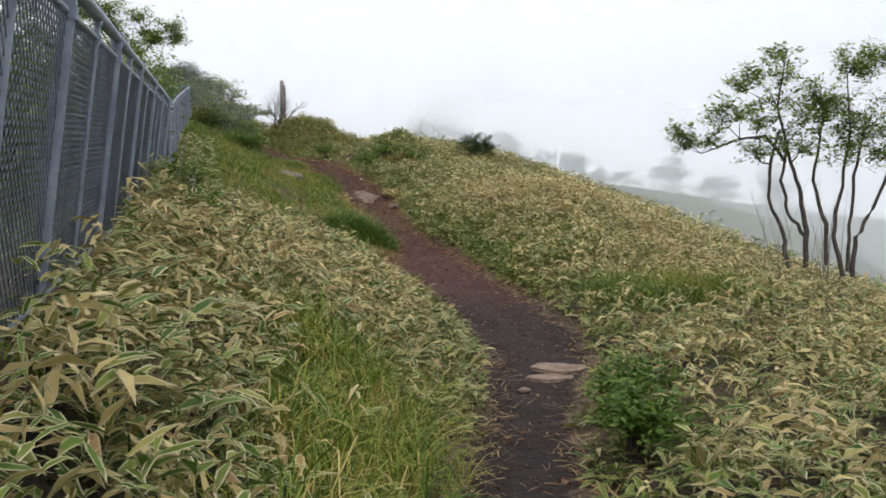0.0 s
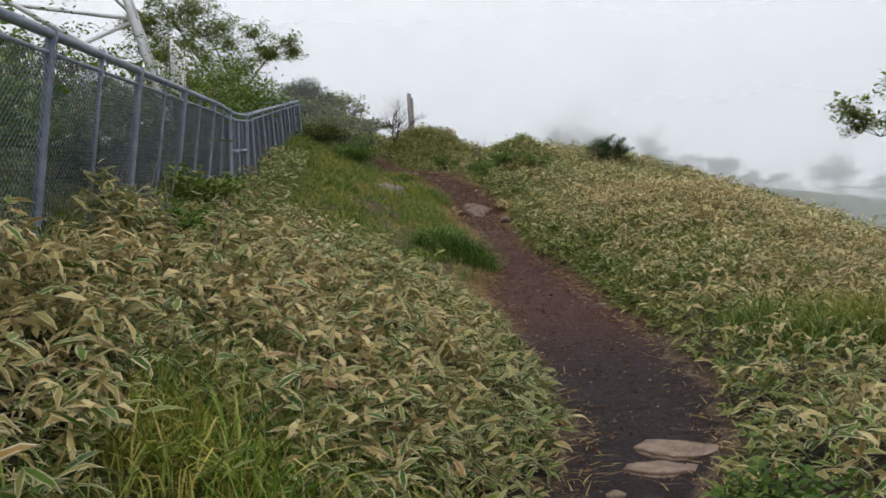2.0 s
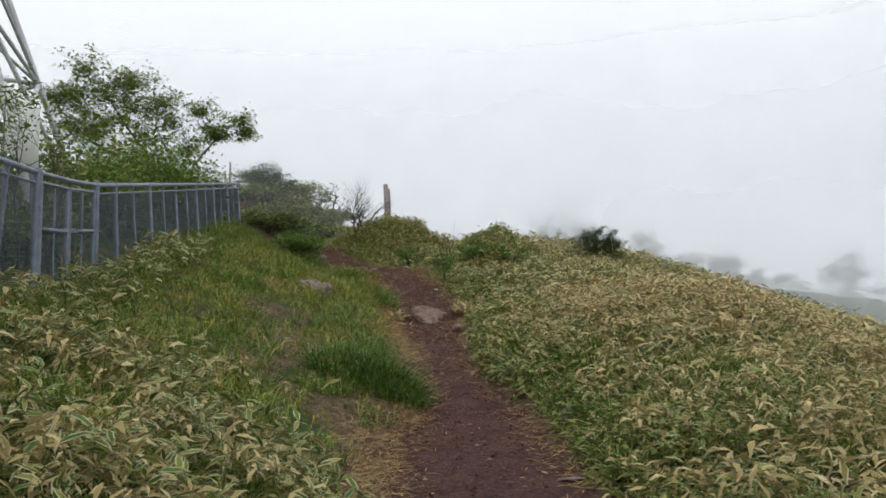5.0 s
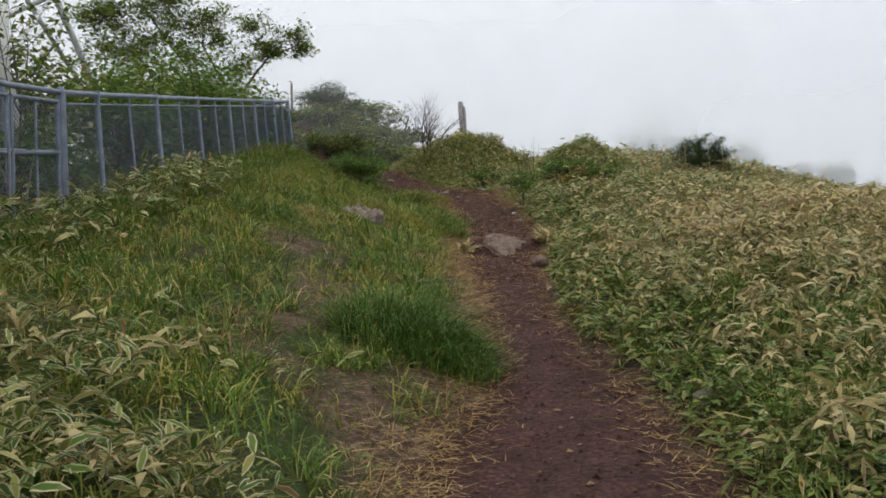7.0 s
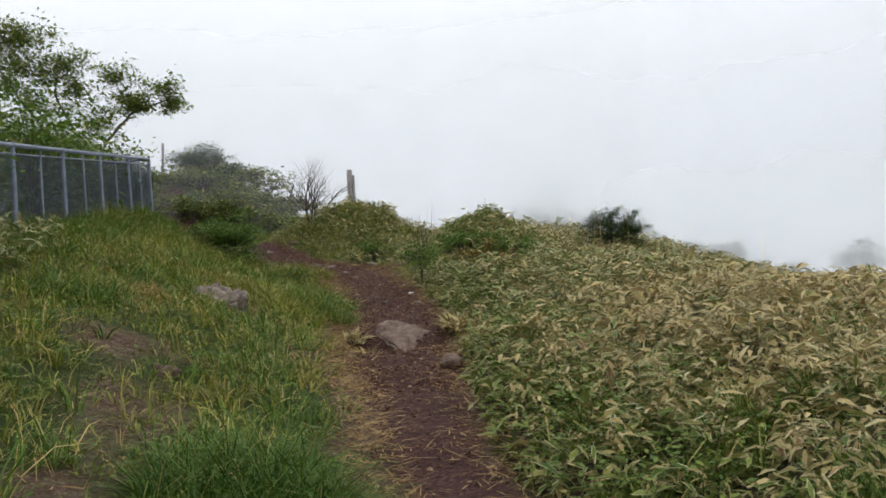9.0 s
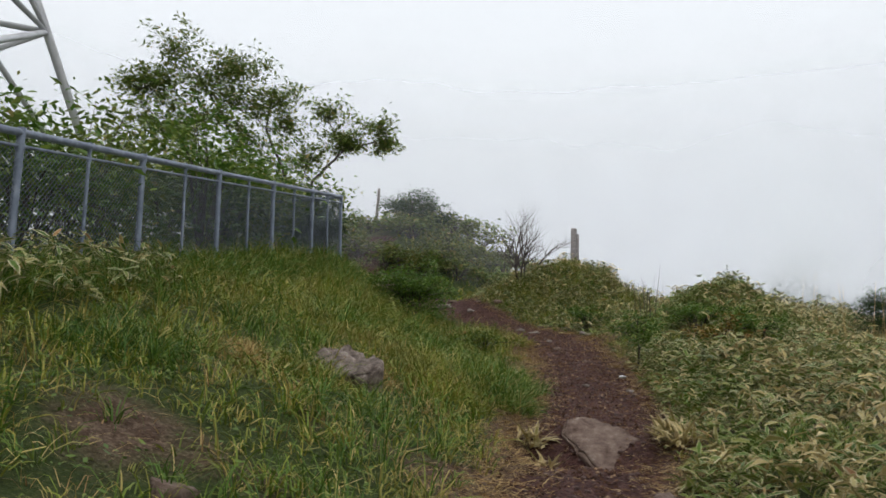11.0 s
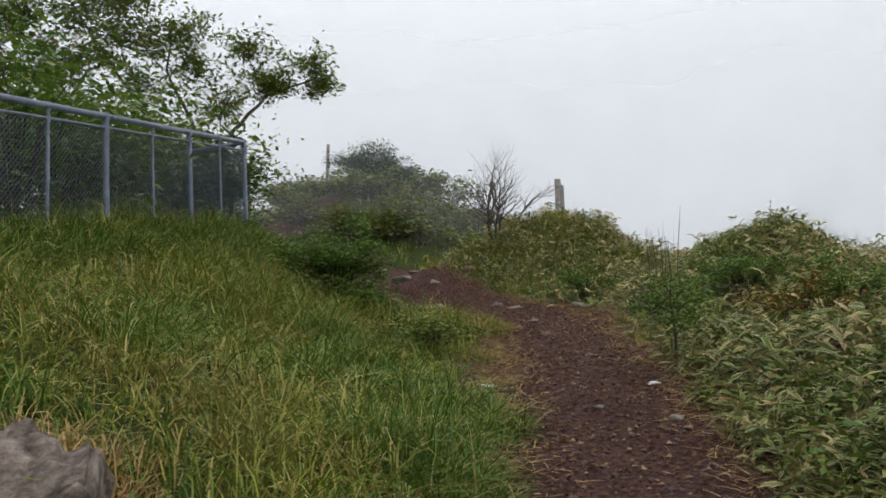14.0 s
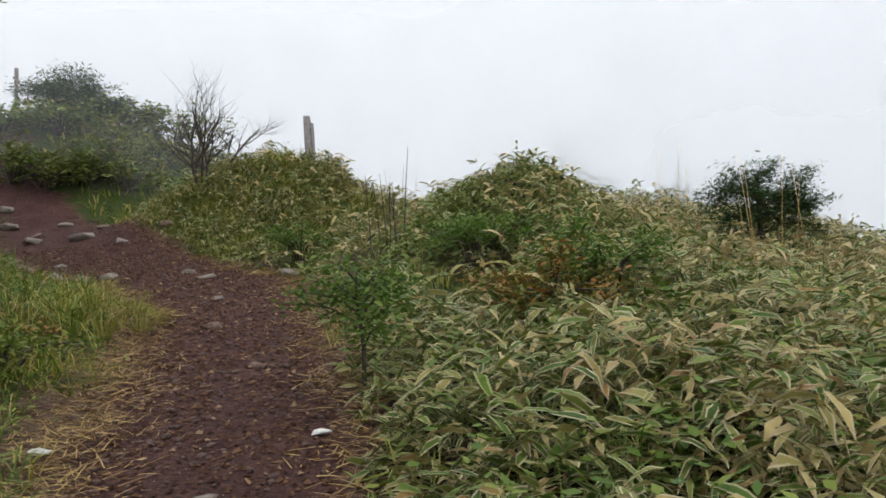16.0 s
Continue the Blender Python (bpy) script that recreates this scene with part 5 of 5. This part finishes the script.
def notice_board():
    x, y, top = -6.43, 17.3, 5.56
    z = float(height(x, y))
    turn = pose(x, y, top - .42, 0, 0, 103)
    s = empty("notice_board", (x, y, z), "white enamel notice board with small faded writing behind a fence", "sign")

    def slab(name, w, d, h, ox, oy, oz, mat, label="", parent=s, bevel=.004):
        bm = bmesh.new()
        bmesh.ops.create_cube(bm, size=1)
        bmesh.ops.transform(bm, matrix=Matrix.Diagonal((w, d, h, 1)), verts=bm.verts)
        if bevel:
            bmesh.ops.bevel(bm, geom=list(bm.edges), offset=bevel, segments=1, affect="EDGES")
        bmesh.ops.transform(bm, matrix=turn @ Matrix.Translation((ox, oy, oz)), verts=bm.verts)
        return part(name, bm, mat, parent, label)

    board = slab("board", 1.1, .02, .86, 0, 0, 0, SIGN_WHITE)
    for sx in (-.46, .46):
        slab("leg", .04, .04, top - z + .1, sx, .035, -(top - z) / 2 + .36, STEEL)
    rows = ((.33, .34, .035), (.22, .38, .05), (.14, .30, .03), (.06, .40, .022), (.0, .36, .022), (-.06, .39, .022), (-.13, .26, .022), (-.20, .34, .022), (-.27, .30, .022))
    for i, (h, w, tall) in enumerate(rows):
        slab("writing", w * 1.25, .004, tall, -.27 + .01 * (i % 3), -.0125, h, INK, "faded line of writing", board, 0)


notice_board()


# ---------------------------------------------------------------- rocks, posts
def rock_mesh(bm, size, seed, points=16, grain=.03, cuts=3):
    """A broken stone: flat facets, worn edges and a rough skin."""
    r = random.Random(seed)
    o = Vector((r.random() * 50, r.random() * 50, r.random() * 50))
    for _ in range(points):
        d = Vector((r.gauss(0, 1), r.gauss(0, 1), r.gauss(0, .8))).normalized() * r.uniform(.42, .55)
        bm.verts.new((d.x * size[0], d.y * size[1], d.z * size[2]))
    hull = bmesh.ops.convex_hull(bm, input=bm.verts)
    bmesh.ops.delete(bm, geom=[v for v in bm.verts if not v.link_faces], context="VERTS")
    bmesh.ops.dissolve_limit(bm, angle_limit=radians(14), verts=bm.verts, edges=bm.edges)
    bmesh.ops.bevel(bm, geom=list(bm.edges), offset=.016 * min(size[:2]), segments=1, affect="EDGES")
    bmesh.ops.triangulate(bm, faces=bm.faces)
    bmesh.ops.subdivide_edges(bm, edges=bm.edges, cuts=cuts, use_grid_fill=True)
    g = grain * (size[0] + size[1] + size[2]) / 3
    for v in bm.verts:
        p = v.co.copy()
        k = 3.5 / max(size)
        v.co = p + p.normalized() * (noise.fractal(p * k + o, 1.0, 2.0, 5) * g * 1.6)


def rock(name, at, size, seed, label, mat, turn=(0, 0, 0), lift=.12, group="", points=16):
    bm = bmesh.new()
    rock_mesh(bm, size, seed, points, .03, 3 if size[0] > .45 else 1)
    bmesh.ops.transform(bm, matrix=pose(0, 0, 0, *turn), verts=bm.verts)
    ob = part(name, bm, mat)
    ob.location = (at[0], at[1], float(height(at[0], at[1])) + lift)
    return tagged(ob, label, "rock", group)


def slab_rock(name, outline, at, tilt, turn, thick, seed, label, mat, grain=.02):
    """A broken slab of rock with this outline (metres, across and upwards), tilted out of the ground."""
    o = Vector((seed * 7.3, seed * 3.1, seed * 1.7))
    bm = bmesh.new()
    low = bm.faces.new([bm.verts.new((u, v, -thick)) for u, v in outline])
    up = bmesh.ops.extrude_face_region(bm, geom=[low])
    bmesh.ops.translate(bm, vec=(0, 0, thick), verts=[g for g in up["geom"] if isinstance(g, bmesh.types.BMVert)])
    bmesh.ops.recalc_face_normals(bm, faces=bm.faces)
    bmesh.ops.bevel(bm, geom=list(bm.edges), offset=.02, segments=2, affect="EDGES")
    bmesh.ops.triangulate(bm, faces=bm.faces)
    bmesh.ops.subdivide_edges(bm, edges=bm.edges, cuts=5, use_grid_fill=True)
    for v in bm.verts:
        p = v.co.copy()
        v.co += Vector((.4, .4, 1)) * (noise.fractal(p * 6 + o, 1.0, 2.0, 6) * grain * 1.5 + noise.noise(p * 3 + o) * grain)
    bmesh.ops.transform(bm, matrix=pose(0, 0, 0, tilt, 0, turn), verts=bm.verts)
    ob = part(name, bm, mat)
    ob.location = (at[0], at[1], float(height(at[0], at[1])) + at[2])
    return tagged(ob, label, "rock")


slab_rock("boulder", ((-.26, .42), (-.25, .60), (-.16, .70), (-.03, .66), (.20, .55), (.40, .37), (.35, .06), (.19, -.21), (.07, -.05), (-.10, .22)), (-1.86, 21.62, .16), 34, 6, .14, 3, "flat pinkish-brown boulder tilted across the trail", ROCK)
slab_rock("boulder", ((-.26, .16), (-.24, .34), (-.15, .44), (.02, .41), (.24, .42), (.33, .14), (.25, .04), (.10, .0), (-.12, .08)), (-3.46, 20.42, .05), 30, 16, .3, 5, "pale pinkish weathered boulder half sunk in grass", BOULDER, .045)
slab_rock("flat_stone", ((-.30, .05), (-.22, .22), (.02, .26), (.26, .16), (.30, .02), (.1, -.1), (-.14, -.08)), (1.06, 8.35, .035), 6, -8, .07, 7, "flat tan slab embedded in the trail", SLAB, .008)
slab_rock("flat_stone", ((-.28, -.02), (-.2, .14), (.05, .16), (.24, .06), (.18, -.08), (-.02, -.14)), (.96, 8.02, .03), 5, 10, .07, 8, "flat tan slab embedded in the trail", SLAB, .008)
rock("flat_stone", (.66, 7.5), (.16, .13, .07), 9, "small flat stone embedded in the trail", SLAB, (0, 0, 70), .015, group="slabs in the trail")
rock("flat_stone", (.68, 13.45), (.24, .07, .05), 10, "long pale flake of stone at the edge of the trail", PALE_ROCK, (0, 0, 5), .015, group="slabs in the trail")
rock("stone", (.64, 15.05), (.24, .19, .2), 11, "pale stone at the edge of the trail", PALE_ROCK, (0, 0, 40), .03)
rock("stone", (-2.75, 17.75), (.28, .2, .14), 12, "reddish stone sunk in a grassy bank", ROCK, (0, 0, 30), .03)
rock("stone", (-1.05, 19.9), (.34, .26, .2), 13, "rounded stone at the edge of bamboo grass", ROCK, (0, 0, 80), .05)
rock("stone", (-7.8, 33.45), (.42, .3, .2), 14, "pale stone on worn earth", PALE_ROCK, (0, 0, 20), .05, group="stones on the worn slope")
for i, (x, y, s) in enumerate(((-6.35, 30.7, .34), (-6.1, 30.9, .26), (-6.7, 30.8, .3), (-7.2, 31.0, .36), (-7.6, 31.3, .25), (-3.9, 30.55, .3), (-3.7, 30.7, .2), (-4.9, 30.7, .26), (-5.3, 31.2, .22), (-3.67, 27.7, .17), (-8.6, 33.6, .4), (-7.0, 33.0, .3), (-6.4, 33.2, .26), (-8.2, 32.4, .24), (-4.2, 29.2, .14), (-3.0, 26.6, .12), (-2.55, 24.6, .12), (-2.0, 24.3, .13), (-1.9, 24.0, .1), (-9.6, 34.6, .34), (-8.9, 35.0, .28), (-7.9, 34.3, .3), (-10.2, 35.4, .4), (-7.3, 32.0, .22), (-8.9, 34.2, .2))):
    rock("stone", (x, y), (s, s * .8, s * .5), 30 + i, "pale angular stone lying on red earth", PALE_ROCK if i % 3 else ROCK, (0, 0, 47 * i), s * .06, group="stones on the worn slope")


def pebbles():
    """Loose small stones on the trail: the larger ones nearest the end of the walk are pieces of their own."""
    r = np.random.RandomState(9)
    bed = None
    V, F, n0 = [], [], 0
    bm = bmesh.new()
    bmesh.ops.create_icosphere(bm, subdivisions=1, radius=.5)
    base = np.array([v.co for v in bm.verts])
    tri = np.array([[v.index for v in f.verts] for f in bm.faces])
    bm.free()
    x, y = scatter(60000, -9, 2, 4, 34.5, lambda a, b: np.clip(.75 - off_path(a, b) / .3, 0, 1) * np.where(b < 13, .08, np.where(b < 20, .1, 1.0)), r)
    s = .008 + .05 * r.rand(len(x)) ** 3.5
    z = height(x, y)
    shapes = [base * (.7 + .6 * r.rand(*base.shape)) * np.array([1, .8, .55]) for _ in range(12)]
    turn = r.rand(len(x)) * 6.283
    for i in range(len(x)):
        c, q = math.cos(turn[i]), math.sin(turn[i])
        p = shapes[i % 12] * s[i]
        V.append(np.stack([p[:, 0] * c - p[:, 1] * q + x[i], p[:, 0] * q + p[:, 1] * c + y[i], p[:, 2] + z[i] + s[i] * .12], -1))
        F.append(tri + n0)
        n0 += len(base)
    bed = new("gravel", raw_mesh("gravel", np.concatenate(V), np.concatenate(F), PEBBLE, smooth=False))
    tagged(bed, "loose reddish pebbles and grit scattered on the trail", "gravel", kind="stuff")
    near = [raw_mesh("pebble", q, tri, PEBBLE, smooth=False) for q in shapes]
    k = 0
    while k < 200:
        yy = 21.5 + 8 * r.rand()
        xx = float(centre(yy)) + (r.rand() - .5) * 1.2
        if off_path(xx, yy) > .05:
            continue
        ob = new("pebble", near[k % 12])
        ob.parent = bed
        sz = .026 + .035 * r.rand() ** 2
        ob.matrix_basis = pose(xx, yy, float(height(xx, yy)) + sz * .15, 0, 0, 360 * r.rand()) @ Matrix.Diagonal((sz, sz, sz, 1))
        k += 1


pebbles()


def trail_crumbs():
    """Crumbs of earth and fallen leaf bits trodden into the trail."""
    r = np.random.RandomState(19)
    x, y = scatter(210000, -9, 2, 5, 33, lambda a, b: np.clip(.8 - off_path(a, b) / .25, 0, 1) * np.where(b < 13, .25, np.where(b < 19, .22, 1.0)), r)
    n = len(x)
    s = .006 + .02 * r.rand(n) ** 2.2
    o = np.array([[1, 0, 0], [-.5, .8, 0], [-.6, -.75, 0], [.1, .05, .7]])
    a = r.rand(n) * 6.283
    c, d = np.cos(a)[:, None], np.sin(a)[:, None]
    o = o[None] + .5 * (r.rand(n, 4, 3) - .5)
    v = np.stack([o[..., 0] * c - o[..., 1] * d, o[..., 0] * d + o[..., 1] * c, o[..., 2]], -1) * s[:, None, None]
    v += np.stack([x, y, height(x, y) + .004], -1)[:, None]
    f = (np.arange(n)[:, None, None] * 4 + np.array([[0, 1, 3], [1, 2, 3], [2, 0, 3]])[None]).reshape(-1, 3)
    tagged(new("earth_crumbs", raw_mesh("earth_crumbs", v.reshape(-1, 3), f, GRIT, smooth=False)), "loose red-brown crumbs of earth on a trail", "earth", kind="stuff")
    x, y = scatter(26000, -9, 2, 5, 33, lambda a, b: np.clip(.9 - off_path(a, b) / .5, 0, 1) * np.where(b < 13, .1, np.where(b < 19, .2, .5)), r)
    n = len(x)
    b = np.stack([x, y, height(x, y) + .008 + .006 * r.rand(n)], -1)
    L = .02 + .05 * r.rand(n) ** 2
    v, f, uv = strips(b, r.rand(n) * 6.283, .5 * (r.rand(n) - .3), L, L * (.15 + .4 * r.rand(n)), .6 * r.rand(n), (.3, 1.0, .1), r, .5)
    tagged(new("fallen_leaves", raw_mesh("fallen_leaves", v, f, DEAD_LEAF, uv)), "small dry leaf bits trodden into a trail", "dead leaves", kind="stuff")


trail_crumbs()


def scrap(x, y, seed):
    bm = bmesh.new()
    rock_mesh(bm, (.11, .07, .045), seed, 14, .12, 1)
    ob = part("litter", bm, LITTER)
    ob.location = (x, y, float(height(x, y)) + .018)
    tagged(ob, "crumpled scrap of white paper beside the trail", "litter", "paper scraps")


scrap(-3.45, 25.0, 1)
scrap(-2.27, 25.28, 2)


def dry_plant(x, y, seed):
    r = np.random.RandomState(seed)
    n = 46
    b = np.stack([np.full(n, x) + .05 * r.normal(size=n), np.full(n, y) + .05 * r.normal(size=n), np.full(n, float(height(x, y))) + .10 * r.rand(n)], -1)
    L = .12 + .12 * r.rand(n)
    v, f, uv = strips(b, r.rand(n) * 6.283, 1.2 * r.rand(n), L, L * .16, .9 * r.rand(n) + .2, LEAF, r, .6)
    tagged(new("withered_plant", raw_mesh("withered_plant", v, f, SASA_DRY, uv)), "withered straw-coloured plant beside a boulder", "plant", "withered plants")


for i, (x, y) in enumerate(((-2.35, 21.75), (-2.2, 21.6), (-1.22, 21.75), (-1.3, 21.95), (-1.15, 21.6))):
    dry_plant(x, y, 60 + i)


def wooden_post(x, y, top, label, w=.2, lean=-.1, deep=None):
    z = float(height(x, y)) - .15
    p = empty("wooden_post", (x, y, z), label, "post", "wooden posts")
    bm = bmesh.new()
    bmesh.ops.create_cube(bm, size=1)
    bmesh.ops.transform(bm, matrix=Matrix.Diagonal((w, deep or w, top - z, 1)), verts=bm.verts)
    bmesh.ops.bevel(bm, geom=list(bm.edges), offset=w * .05, segments=1, affect="EDGES")
    for v in bm.verts:
        v.co.x += lean * (v.co.z)
    bmesh.ops.translate(bm, vec=(x, y, (top + z) / 2), verts=bm.verts)
    part("shaft", bm, POST_WOOD, p)
    return p


wooden_post(-8.85, 50.3, 10.95, "grey weathered wooden post on the hilltop", .2, -.02, .2)
wooden_post(-8.7, 50.4, 10.72, "split grey board nailed beside a post on the hilltop", .07, -.02, .2)
wooden_post(-13.0, 40.3, 10.15, "thin dark wooden pole on a hump", .07, .02)
